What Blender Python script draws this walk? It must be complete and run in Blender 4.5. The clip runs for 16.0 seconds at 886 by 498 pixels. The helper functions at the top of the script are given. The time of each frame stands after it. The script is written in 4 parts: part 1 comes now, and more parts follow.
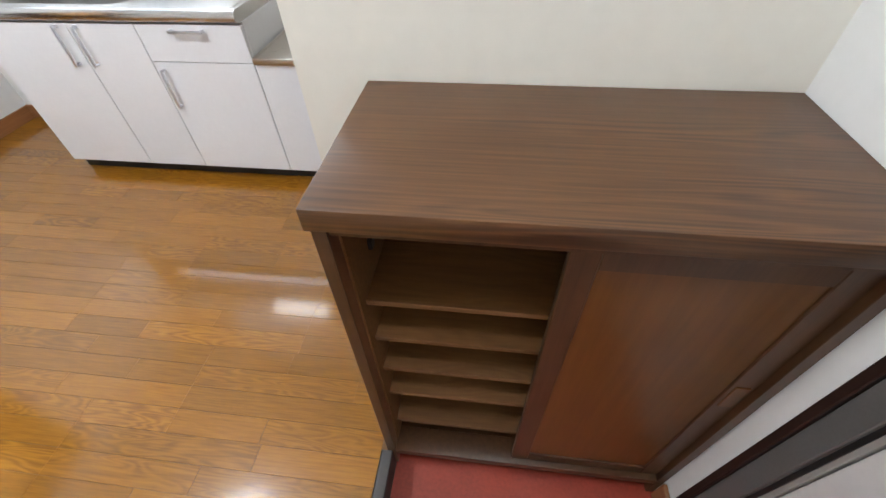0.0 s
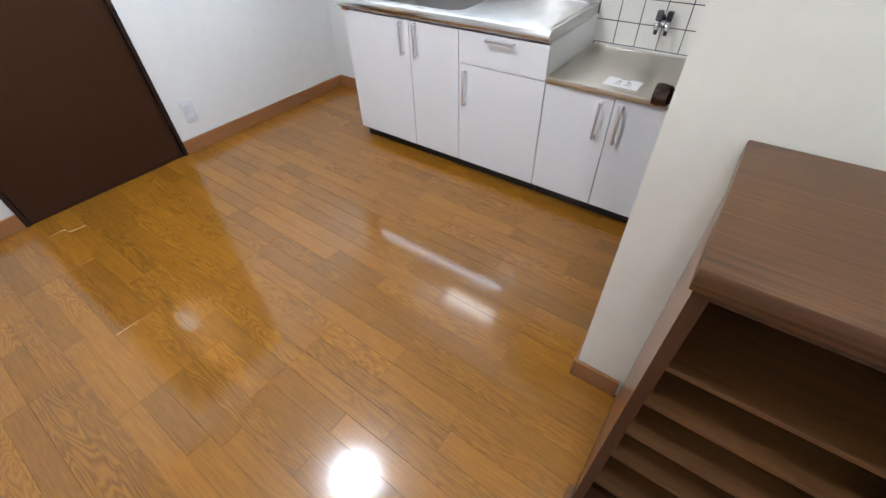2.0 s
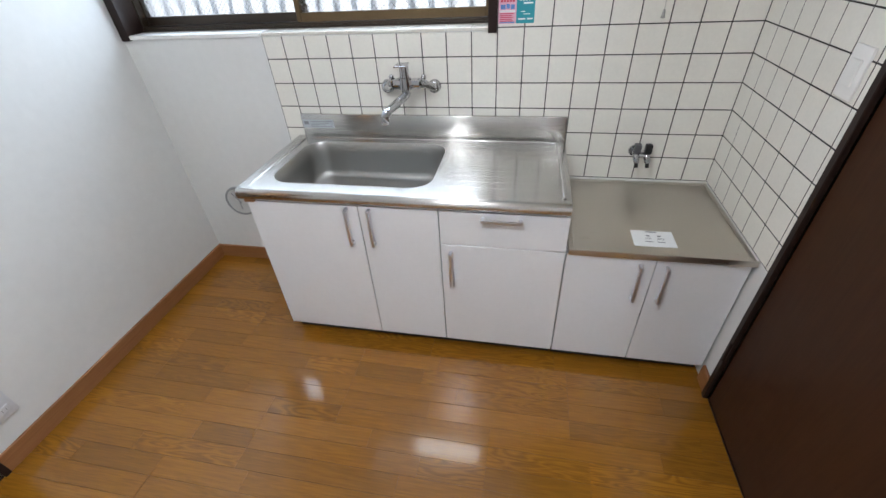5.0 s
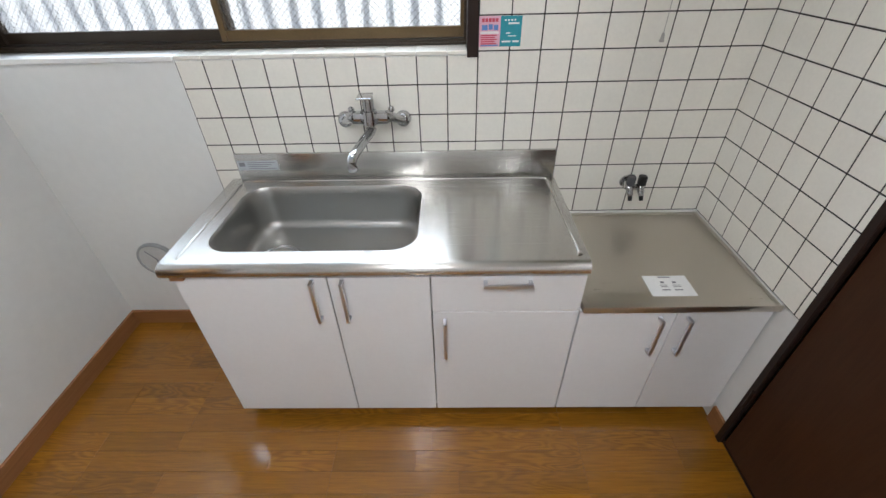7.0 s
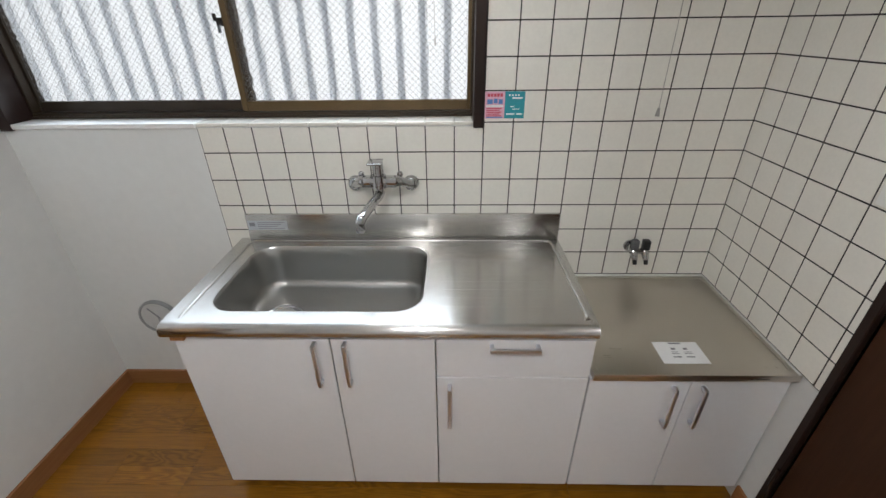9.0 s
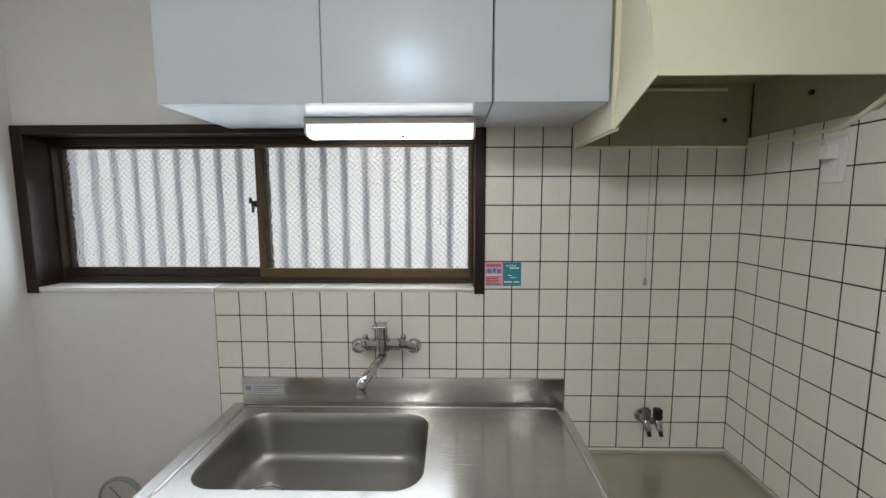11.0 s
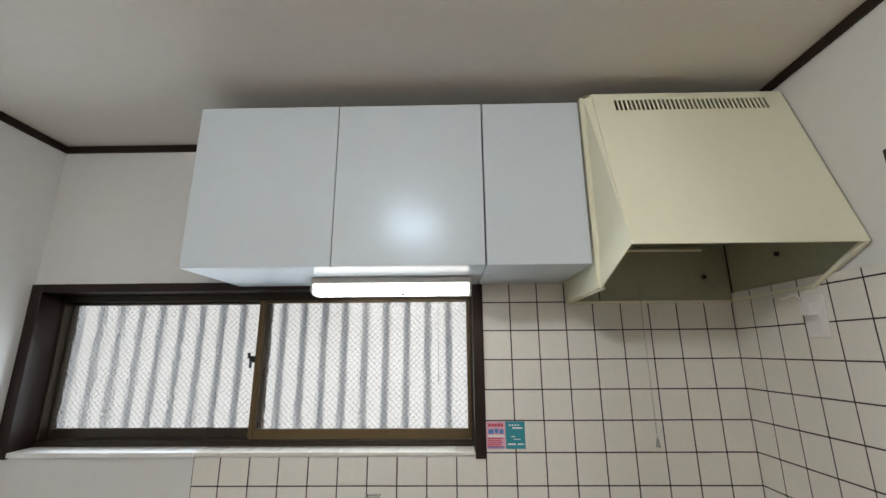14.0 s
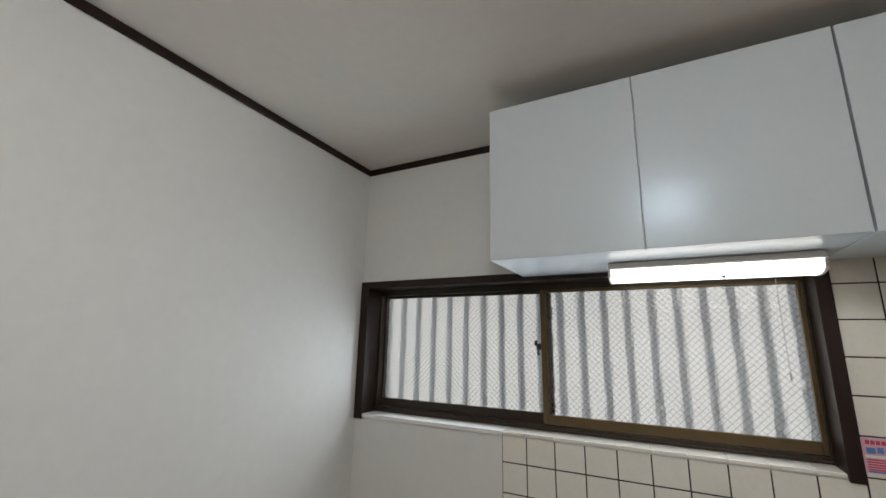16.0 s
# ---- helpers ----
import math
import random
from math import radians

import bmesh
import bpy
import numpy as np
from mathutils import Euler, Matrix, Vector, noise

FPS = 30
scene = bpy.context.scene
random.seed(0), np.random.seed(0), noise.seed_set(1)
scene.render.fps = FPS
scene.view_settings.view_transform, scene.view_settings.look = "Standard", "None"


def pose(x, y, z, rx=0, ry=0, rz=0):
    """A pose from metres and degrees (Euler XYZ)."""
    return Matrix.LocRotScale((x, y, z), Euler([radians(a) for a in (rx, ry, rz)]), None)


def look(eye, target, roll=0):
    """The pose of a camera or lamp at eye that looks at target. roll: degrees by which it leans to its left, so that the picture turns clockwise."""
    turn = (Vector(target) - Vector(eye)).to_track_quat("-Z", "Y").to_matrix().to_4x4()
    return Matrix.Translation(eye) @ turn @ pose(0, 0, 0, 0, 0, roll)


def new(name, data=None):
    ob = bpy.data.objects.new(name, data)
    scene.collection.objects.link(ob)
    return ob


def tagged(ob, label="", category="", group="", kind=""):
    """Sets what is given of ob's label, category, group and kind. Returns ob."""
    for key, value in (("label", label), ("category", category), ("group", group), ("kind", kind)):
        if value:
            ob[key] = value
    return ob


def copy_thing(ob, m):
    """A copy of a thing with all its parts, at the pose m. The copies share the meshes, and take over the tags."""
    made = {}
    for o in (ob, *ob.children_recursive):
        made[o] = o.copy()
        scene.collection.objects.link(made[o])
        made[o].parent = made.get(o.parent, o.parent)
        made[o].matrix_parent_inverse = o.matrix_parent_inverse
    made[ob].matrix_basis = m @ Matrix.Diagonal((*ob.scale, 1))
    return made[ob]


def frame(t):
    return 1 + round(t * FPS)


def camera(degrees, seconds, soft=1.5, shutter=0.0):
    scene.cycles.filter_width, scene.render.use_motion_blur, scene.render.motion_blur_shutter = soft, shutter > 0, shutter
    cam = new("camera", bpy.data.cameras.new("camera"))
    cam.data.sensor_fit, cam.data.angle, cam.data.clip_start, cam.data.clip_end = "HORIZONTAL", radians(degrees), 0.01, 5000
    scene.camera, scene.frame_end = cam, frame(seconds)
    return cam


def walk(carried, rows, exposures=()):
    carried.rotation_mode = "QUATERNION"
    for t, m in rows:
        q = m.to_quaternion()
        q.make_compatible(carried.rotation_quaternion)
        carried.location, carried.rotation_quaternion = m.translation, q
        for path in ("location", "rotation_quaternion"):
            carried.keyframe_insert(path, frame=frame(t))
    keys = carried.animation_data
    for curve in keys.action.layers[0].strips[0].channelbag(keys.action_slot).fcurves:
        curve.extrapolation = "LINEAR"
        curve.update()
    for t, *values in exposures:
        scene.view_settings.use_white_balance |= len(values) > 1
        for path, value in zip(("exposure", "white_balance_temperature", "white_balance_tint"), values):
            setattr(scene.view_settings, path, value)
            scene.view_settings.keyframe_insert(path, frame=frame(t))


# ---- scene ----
cam = camera(94.3, 16.0)
PATH = [
    (0, (0.392, -2.162, 1.272), (0.189, -0.788, -0.167), -2.1),
    (0.5, (0.323, -2.163, 1.278), (-0.058, -0.814, -0.148), -2.4),
    (1, (0.236, -2.187, 1.284), (-0.342, -0.893, -0.127), -2.2),
    (1.5, (0.16, -2.227, 1.286), (-0.594, -1.004, -0.106), -2.0),
    (2, (0.105, -2.245, 1.296), (-0.787, -1.084, -0.067), -2.1),
    (2.5, (0.045, -2.235, 1.337), (-0.908, -1.092, 0.001), -2.4),
    (3, (-0.096, -2.189, 1.379), (-1.043, -1.01, 0.071), -2.8),
    (3.5, (-0.241, -2.153, 1.467), (-1.102, -0.871, 0.197), -2.7),
    (4, (-0.453, -2.075, 1.47), (-1.183, -0.683, 0.235), -3.6),
    (4.5, (-0.652, -1.981, 1.496), (-1.195, -0.488, 0.282), -3.8),
    (5, (-0.783, -1.755, 1.512), (-1.139, -0.194, 0.313), -3.7),
    (7.5, (-1.019, -1.44, 1.528), (-1.047, 0.161, 0.33), -1.2),
    (8, (-1.014, -1.44, 1.527), (-1.054, 0.187, 0.364), -1.1),
    (8.5, (-1.017, -1.435, 1.531), (-1.063, 0.244, 0.445), -0.9),
    (11, (-1.037, -1.476, 1.547), (-1.074, 0.511, 1.329), -0.1),
    (11.5, (-1.035, -1.481, 1.559), (-1.074, 0.518, 1.507), -0.1),
    (12, (-1.035, -1.489, 1.563), (-1.067, 0.508, 1.677), -0.1),
    (12.5, (-1.031, -1.498, 1.572), (-1.056, 0.487, 1.814), -0.3),
    (13, (-1.032, -1.506, 1.574), (-1.048, 0.462, 1.929), -0.5),
    (13.5, (-1.026, -1.512, 1.577), (-1.044, 0.441, 2.009), -0.5),
    (14, (-1.03, -1.516, 1.576), (-1.064, 0.426, 2.054), -0.4),
    (14.5, (-1.024, -1.506, 1.572), (-1.148, 0.426, 2.074), -0.1),
    (15, (-1.065, -1.503, 1.574), (-1.367, 0.414, 2.058), 0.4),
    (15.5, (-1.201, -1.526, 1.57), (-1.798, 0.327, 2.028), 0.8),
    (16, (-1.35, -1.553, 1.561), (-2.265, 0.17, 1.999), 1.2),
]
EXPOSURES = [(0, 0.84, 6250, 10), (1.5, 0.74, 6100, 10), (3, 0.57, 5850, 10), (4, 0.42, 5980, 10), (5, 0.26, 6150, 10), (8, 0.06, 6450, 10), (11, -0.44, 6750, 10), (14, -0.37, 6900, 10), (16, -0.78, 7000, 10)]
walk(cam, [(t, look(eye, target, roll)) for t, eye, target, roll in PATH], EXPOSURES)

# ---- world and lights ----
SUN_EL, SUN_ROT = radians(42), radians(10)
world = bpy.data.worlds.new("sky")
scene.world = world
world.use_nodes = True
wn = world.node_tree
sky = wn.nodes.new("ShaderNodeTexSky")
sky.sky_type, sky.sun_disc, sky.sun_elevation, sky.sun_rotation = "NISHITA", False, SUN_EL, SUN_ROT
wn.links.new(sky.outputs[0], wn.nodes["Background"].inputs[0])
wn.nodes["Background"].inputs[1].default_value = 0.15


def area_lamp(name, m, sx, sy, watts, colour, shape="RECTANGLE"):
    d = bpy.data.lights.new(name, "AREA")
    d.shape, d.size, d.size_y, d.energy, d.color = shape, sx, sy, watts, colour
    ob = new(name, d)
    ob.matrix_world = m
    return ob


sun = new("sun", bpy.data.lights.new("sun", "SUN"))
sun.data.energy, sun.data.angle, sun.data.color = 3.9, radians(0.53), (1.0, 0.97, 0.92)
sun.matrix_world = pose(0, 0, 0, 90 - math.degrees(SUN_EL), 0, 180 - math.degrees(SUN_ROT))
# daylight of the window opening, the tube under the cupboards, the lamp of the next room
area_lamp("window_daylight", pose(-1.75, 0.074, 1.45, -90, 0, 0), 1.45, 0.33, 9.5, (0.76, 0.88, 1.0)).data.spread = radians(150)
area_lamp("next_room_light", pose(-3.5, -1.8, 2.25, 0, 0, 0), 0.4, 0.4, 28.0, (1.0, 0.86, 0.66), "DISK")


# ---- materials ----
def material(name):
    m = bpy.data.materials.new(name)
    m.use_nodes = True
    return m, m.node_tree, m.node_tree.nodes["Principled BSDF"]


def node(nt, kind, **values):
    n = nt.nodes.new(kind)
    for key, value in values.items():
        n.inputs[key].default_value = value
    return n


def plain(name, colour, rough=0.5, metal=0.0, vary=0.06, scale=6.0, bump=0.0, bump_scale=200.0, coat=0.0, spots=None):
    """Painted or moulded surface: two scales of colour variation, roughness variation, fine relief."""
    m, nt, b = material(name)
    tc = node(nt, "ShaderNodeTexCoord")
    pos = node(nt, "ShaderNodeNewGeometry")
    n1 = node(nt, "ShaderNodeTexNoise", Scale=scale, Detail=5.0, Roughness=0.6)
    n2 = node(nt, "ShaderNodeTexNoise", Scale=scale * 11, Detail=3.0)
    add = node(nt, "ShaderNodeMath")
    add.operation = "ADD"
    ramp = node(nt, "ShaderNodeMapRange")
    ramp.inputs["From Min"].default_value, ramp.inputs["From Max"].default_value = 0.7, 1.3
    ramp.inputs["To Min"].default_value, ramp.inputs["To Max"].default_value = 1 - vary, 1 + vary
    mix = node(nt, "ShaderNodeMix")
    mix.data_type, mix.blend_type = "RGBA", "MULTIPLY"
    mix.inputs[0].default_value = 1.0
    mix.inputs[6].default_value = (*colour, 1)
    link = nt.links.new
    for n in (n1, n2):
        link(pos.outputs["Position"], n.inputs["Vector"])
    link(n1.outputs[0], add.inputs[0]), link(n2.outputs[0], add.inputs[1])
    link(add.outputs[0], ramp.inputs["Value"])
    link(ramp.outputs[0], mix.inputs[7])
    link(mix.outputs[2], b.inputs["Base Color"])
    rr = node(nt, "ShaderNodeMapRange")
    rr.inputs["To Min"].default_value, rr.inputs["To Max"].default_value = max(0.02, rough * 0.92), min(1, rough * 1.08)
    link(n1.outputs[0], rr.inputs["Value"]), link(rr.outputs[0], b.inputs["Roughness"])
    b.inputs["Metallic"].default_value = metal
    b.inputs["Coat Weight"].default_value = coat
    b.inputs["Coat Roughness"].default_value = 0.08
    if bump:
        n3 = node(nt, "ShaderNodeTexNoise", Scale=bump_scale, Detail=3.0)
        bp = node(nt, "ShaderNodeBump", Strength=bump, Distance=0.001)
        link(pos.outputs["Position"], n3.inputs["Vector"])
        link(n3.outputs[0], bp.inputs["Height"]), link(bp.outputs[0], b.inputs["Normal"])
    return m


def wood(name, dark, light, rough, stretch=(2.0, 40.0, 40.0), coat=0.0, per_piece=0.0, waves=0.5, bump=0.1, coat_rough=0.06, ripple=0.0, gloss=0.5, patch=0.0):
    """Wood grain that runs along the axis with the small stretch."""
    m, nt, b = material(name)
    link = nt.links.new
    pos = node(nt, "ShaderNodeNewGeometry")
    info = node(nt, "ShaderNodeObjectInfo")
    shift = node(nt, "ShaderNodeVectorMath")
    shift.operation = "MULTIPLY_ADD"
    shift.inputs[1].default_value = (1, 1, 1)
    rnd = node(nt, "ShaderNodeMath")
    rnd.operation = "MULTIPLY"
    rnd.inputs[1].default_value = 37.0 if per_piece else 0.0
    link(info.outputs["Random"], rnd.inputs[0])
    comb = node(nt, "ShaderNodeCombineXYZ")
    for i in range(3):
        link(rnd.outputs[0], comb.inputs[i])
    link(pos.outputs["Position"], shift.inputs[0]), link(comb.outputs[0], shift.inputs[2])
    scale = node(nt, "ShaderNodeVectorMath")
    scale.operation = "MULTIPLY"
    scale.inputs[1].default_value = stretch
    link(shift.outputs[0], scale.inputs[0])
    fine = node(nt, "ShaderNodeTexNoise", Scale=3.0, Detail=6.0, Roughness=0.65)
    link(scale.outputs[0], fine.inputs["Vector"])
    broad = node(nt, "ShaderNodeVectorMath")
    broad.operation = "MULTIPLY"
    broad.inputs[1].default_value = (stretch[0] * 0.8, stretch[1] * 0.22, stretch[2] * 0.22)
    link(shift.outputs[0], broad.inputs[0])
    soft = node(nt, "ShaderNodeTexNoise", Scale=1.0, Detail=2.0, Distortion=0.4)
    link(broad.outputs[0], soft.inputs["Vector"])
    rings = node(nt, "ShaderNodeMath")
    rings.operation = "MULTIPLY"
    rings.inputs[1].default_value = 105.0
    link(soft.outputs[0], rings.inputs[0])
    sine = node(nt, "ShaderNodeMath")
    sine.operation = "SINE"
    link(rings.outputs[0], sine.inputs[0])
    total = node(nt, "ShaderNodeMath")
    total.operation = "MULTIPLY_ADD"
    total.inputs[1].default_value = 0.22 * waves
    if per_piece:
        hash1 = node(nt, "ShaderNodeMath")
        hash1.operation = "MULTIPLY"
        hash1.inputs[1].default_value = 7.31
        hash2 = node(nt, "ShaderNodeMath")
        hash2.operation = "FRACT"
        some = node(nt, "ShaderNodeMapRange")
        some.inputs["From Min"].default_value, some.inputs["From Max"].default_value = 0.50, 0.95
        some.inputs["To Min"].default_value, some.inputs["To Max"].default_value = 0.02, 0.22 * waves
        link(info.outputs["Random"], hash1.inputs[0]), link(hash1.outputs[0], hash2.inputs[0]), link(hash2.outputs[0], some.inputs["Value"])
        link(some.outputs[0], total.inputs[1])
    if patch:
        area = node(nt, "ShaderNodeVectorMath")
        area.operation = "MULTIPLY"
        area.inputs[1].default_value = (stretch[0] * 0.9, stretch[1] * 0.2, stretch[2] * 0.2)
        link(shift.outputs[0], area.inputs[0])
        spot = node(nt, "ShaderNodeTexNoise", Scale=1.0, Detail=1.0)
        link(area.outputs[0], spot.inputs["Vector"])
        band = node(nt, "ShaderNodeMapRange")
        band.inputs["From Min"].default_value, band.inputs["From Max"].default_value = 0.5, 0.62
        band.inputs["To Min"].default_value, band.inputs["To Max"].default_value = 0.0, patch
        link(spot.outputs[0], band.inputs["Value"]), link(band.outputs[0], total.inputs[1])
    link(sine.outputs[0], total.inputs[0]), link(fine.outputs[0], total.inputs[2])
    ramp = node(nt, "ShaderNodeValToRGB")
    ramp.color_ramp.elements[0].position, ramp.color_ramp.elements[1].position = 0.25, 0.75
    ramp.color_ramp.elements[0].color, ramp.color_ramp.elements[1].color = (*dark, 1), (*light, 1)
    link(total.outputs[0], ramp.inputs[0])
    hue = node(nt, "ShaderNodeHueSaturation")
    value = node(nt, "ShaderNodeMapRange")
    value.inputs["To Min"].default_value, value.inputs["To Max"].default_value = 1 - per_piece, 1 + per_piece
    link(info.outputs["Random"], value.inputs["Value"]), link(value.outputs[0], hue.inputs["Value"])
    link(ramp.outputs[0], hue.inputs["Color"]), link(hue.outputs[0], b.inputs["Base Color"])
    wear = node(nt, "ShaderNodeTexNoise", Scale=5.0, Detail=5.0, Roughness=0.7)
    link(pos.outputs["Position"], wear.inputs["Vector"])
    rr = node(nt, "ShaderNodeMapRange")
    rr.inputs["From Min"].default_value, rr.inputs["From Max"].default_value = 0.3, 0.7
    rr.inputs["To Min"].default_value, rr.inputs["To Max"].default_value = rough * 0.94, rough * 1.12
    link(wear.outputs[0], rr.inputs["Value"]), link(rr.outputs[0], b.inputs["Roughness"])
    bp = node(nt, "ShaderNodeBump", Strength=bump, Distance=0.0006)
    link(total.outputs[0], bp.inputs["Height"]), link(bp.outputs[0], b.inputs["Normal"])
    b.inputs["Coat Weight"].default_value, b.inputs["Coat Roughness"].default_value = coat, coat_rough
    b.inputs["Coat IOR"].default_value = 1.6
    b.inputs["Specular IOR Level"].default_value = gloss
    if ripple:
        wax = node(nt, "ShaderNodeTexNoise", Scale=38.0, Detail=4.0, Roughness=0.6)
        link(pos.outputs["Position"], wax.inputs["Vector"])
        b2 = node(nt, "ShaderNodeBump", Strength=ripple, Distance=0.0006)
        link(wax.outputs[0], b2.inputs["Height"]), link(b2.outputs[0], b.inputs["Coat Normal"])
    return m


def steel(name, rough, colour=(0.62, 0.61, 0.58), along=(1.5, 260.0, 260.0), aniso=0.5):
    """Brushed stainless steel, brushed along x."""
    m, nt, b = material(name)
    link = nt.links.new
    pos = node(nt, "ShaderNodeNewGeometry")
    sc = node(nt, "ShaderNodeVectorMath")
    sc.operation = "MULTIPLY"
    sc.inputs[1].default_value = along
    link(pos.outputs["Position"], sc.inputs[0])
    brush = node(nt, "ShaderNodeTexNoise", Scale=3.0, Detail=4.0)
    link(sc.outputs[0], brush.inputs["Vector"])
    smear = node(nt, "ShaderNodeTexNoise", Scale=4.0, Detail=5.0, Roughness=0.65)
    link(pos.outputs["Position"], smear.inputs["Vector"])
    mixed = node(nt, "ShaderNodeMath")
    mixed.operation = "MULTIPLY_ADD"
    mixed.inputs[1].default_value = 0.5
    link(brush.outputs[0], mixed.inputs[0]), link(smear.outputs[0], mixed.inputs[2])
    rr = node(nt, "ShaderNodeMapRange")
    rr.inputs["From Min"].default_value, rr.inputs["From Max"].default_value = 0.5, 1.0
    rr.inputs["To Min"].default_value, rr.inputs["To Max"].default_value = rough * 0.9, rough * 1.1
    link(mixed.outputs[0], rr.inputs["Value"]), link(rr.outputs[0], b.inputs["Roughness"])
    bp = node(nt, "ShaderNodeBump", Strength=0.05, Distance=0.0004)
    link(brush.outputs[0], bp.inputs["Height"]), link(bp.outputs[0], b.inputs["Normal"])
    b.inputs["Base Color"].default_value = (*colour, 1)
    b.inputs["Metallic"].default_value = 1.0
    b.inputs["Anisotropic"].default_value = aniso
    t = node(nt, "ShaderNodeCombineXYZ", Y=0.7, Z=0.714)
    link(t.outputs[0], b.inputs["Tangent"])
    return m


def glow(name, colour, strength):
    m, nt, b = material(name)
    b.inputs["Base Color"].default_value = (0.85, 0.85, 0.85, 1)
    b.inputs["Emission Color"].default_value = (*colour, 1)
    b.inputs["Emission Strength"].default_value = strength
    b.inputs["Roughness"].default_value = 0.3
    return m


def figured_glass(name, tint, rough, scale, strength):
    m, nt, b = material(name)
    link = nt.links.new
    pos = node(nt, "ShaderNodeNewGeometry")
    cell = node(nt, "ShaderNodeTexVoronoi", Scale=scale)
    link(pos.outputs["Position"], cell.inputs["Vector"])
    fine = node(nt, "ShaderNodeTexNoise", Scale=scale * 1.7, Detail=2.0)
    link(pos.outputs["Position"], fine.inputs["Vector"])
    s = node(nt, "ShaderNodeMath")
    link(cell.outputs["Distance"], s.inputs[0]), link(fine.outputs[0], s.inputs[1])
    bp = node(nt, "ShaderNodeBump", Strength=strength, Distance=0.002)
    link(s.outputs[0], bp.inputs["Height"]), link(bp.outputs[0], b.inputs["Normal"])
    b.inputs["Base Color"].default_value = (*tint, 1)
    b.inputs["Roughness"].default_value = rough
    b.inputs["Transmission Weight"].default_value = 1.0
    b.inputs["IOR"].default_value = 1.45
    return m


def wallpaper(name, colour):
    m = plain(name, colour, 0.75, vary=0.025, scale=2.5, bump=0.18, bump_scale=420.0)
    return m


def sheet_plastic(name, colour, gloss=0.3, through_light=0.75):
    m, nt, b = material(name)
    tr = node(nt, "ShaderNodeBsdfTranslucent", Color=(*colour, 1))
    mixs = node(nt, "ShaderNodeMixShader")
    mixs.inputs[0].default_value = through_light
    b.inputs["Base Color"].default_value = (*colour, 1)
    b.inputs["Roughness"].default_value = gloss
    out = nt.nodes["Material Output"]
    nt.links.new(b.outputs[0], mixs.inputs[1]), nt.links.new(tr.outputs[0], mixs.inputs[2])
    nt.links.new(mixs.outputs[0], out.inputs[0])
    return m


WALL = wallpaper("white_wallpaper", (0.715, 0.718, 0.705))
PARTPAPER = wallpaper("cream_wallpaper", (0.76, 0.735, 0.66))
CEILING = wallpaper("ceiling_paper", (0.82, 0.80, 0.76))
FLOOR = wood("oak_flooring", (0.195, 0.074, 0.006), (0.330, 0.140, 0.010), 0.34, (2.6, 62.0, 62.0), 1.0, 0.16, 0.85, 0.03, 0.105, 0.20, 0.15)
GAP = plain("dark_joint", (0.13, 0.056, 0.010), 0.5)
SKIRT = wood("skirting_wood", (0.235, 0.096, 0.032), (0.33, 0.150, 0.058), 0.4, (2.0, 2.0, 60.0), 0.2, 0.0, 0.08)
DARKWOOD = wood("dark_brown_stain", (0.014, 0.0065, 0.005), (0.024, 0.012, 0.009), 0.42, (40.0, 40.0, 2.0), 0.0, 0.0, 0.08, gloss=0.28)
DOORSKIN = wood("dark_brown_door", (0.034, 0.0132, 0.0058), (0.050, 0.0205, 0.0090), 0.42, (30.0, 30.0, 2.0), 0.0, 0.0, 0.06, gloss=0.17)
TILE = plain("glazed_tile", (0.80, 0.775, 0.715), 0.13, vary=0.03, scale=9, bump=0.04, bump_scale=30)
GROUT = plain("dark_grout", (0.035, 0.032, 0.03), 0.9, vary=0.25, scale=40)
LAMINATE = plain("white_laminate", (0.775, 0.78, 0.80), 0.24, vary=0.015, bump=0.02, bump_scale=300)
GREYWHITE = plain("cool_white_laminate", (0.585, 0.645, 0.69), 0.245, vary=0.015, bump=0.02, bump_scale=300)
GREYWHITE.node_tree.nodes["Principled BSDF"].inputs["Specular Tint"].default_value = (0.62, 0.80, 1.0, 1)
GREYWHITE.node_tree.nodes["Principled BSDF"].inputs["Specular IOR Level"].default_value = 0.32
BLACKKICK = plain("black_plinth", (0.012, 0.012, 0.014), 0.45)
STEEL = steel("brushed_steel", 0.24, (0.60, 0.59, 0.57), aniso=0.95)
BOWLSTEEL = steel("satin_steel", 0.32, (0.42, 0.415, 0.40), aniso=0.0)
GASSTEEL = steel("old_steel", 0.30, (0.60, 0.56, 0.50), (0.8, 90.0, 90.0), 0.3)
CHROME = plain("chrome", (0.50, 0.50, 0.51), 0.06, 1.0, 0.02)
SATIN = plain("satin_chrome", (0.72, 0.74, 0.79), 0.30, 1.0, 0.02)
CREAM = plain("cream_enamel", (0.84, 0.83, 0.65), 0.245, vary=0.015, scale=4, bump=0.03, bump_scale=120)
# darker cream for the inside of the hood
CREAMIN = plain("darker_cream_enamel", (0.38, 0.39, 0.28), 0.4, vary=0.08, scale=5)
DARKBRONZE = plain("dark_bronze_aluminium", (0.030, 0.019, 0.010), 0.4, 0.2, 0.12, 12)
# lighter copy for the front sash, with the light on it in the colour
LITBRONZE = plain("bronze_aluminium", (0.115, 0.074, 0.032), 0.38, 0.35, 0.12, 12)
GLASS = figured_glass("figured_wire_glass", (0.97, 0.98, 0.98), 0.09, 58.0, 1.0)
AMBER = sheet_plastic("frosted_amber_glass", (0.92, 0.70, 0.42), 0.045, 0.55)
ROOMPAPER = wallpaper("beige_wallpaper", (0.78, 0.68, 0.52))
WIRE = plain("glass_wire", (0.26, 0.26, 0.26), 0.5, 0.8)
SHEET = sheet_plastic("corrugated_plastic", (0.88, 0.90, 0.92))
SHEETRIB = sheet_plastic("doubled_plastic", (0.42, 0.44, 0.47))
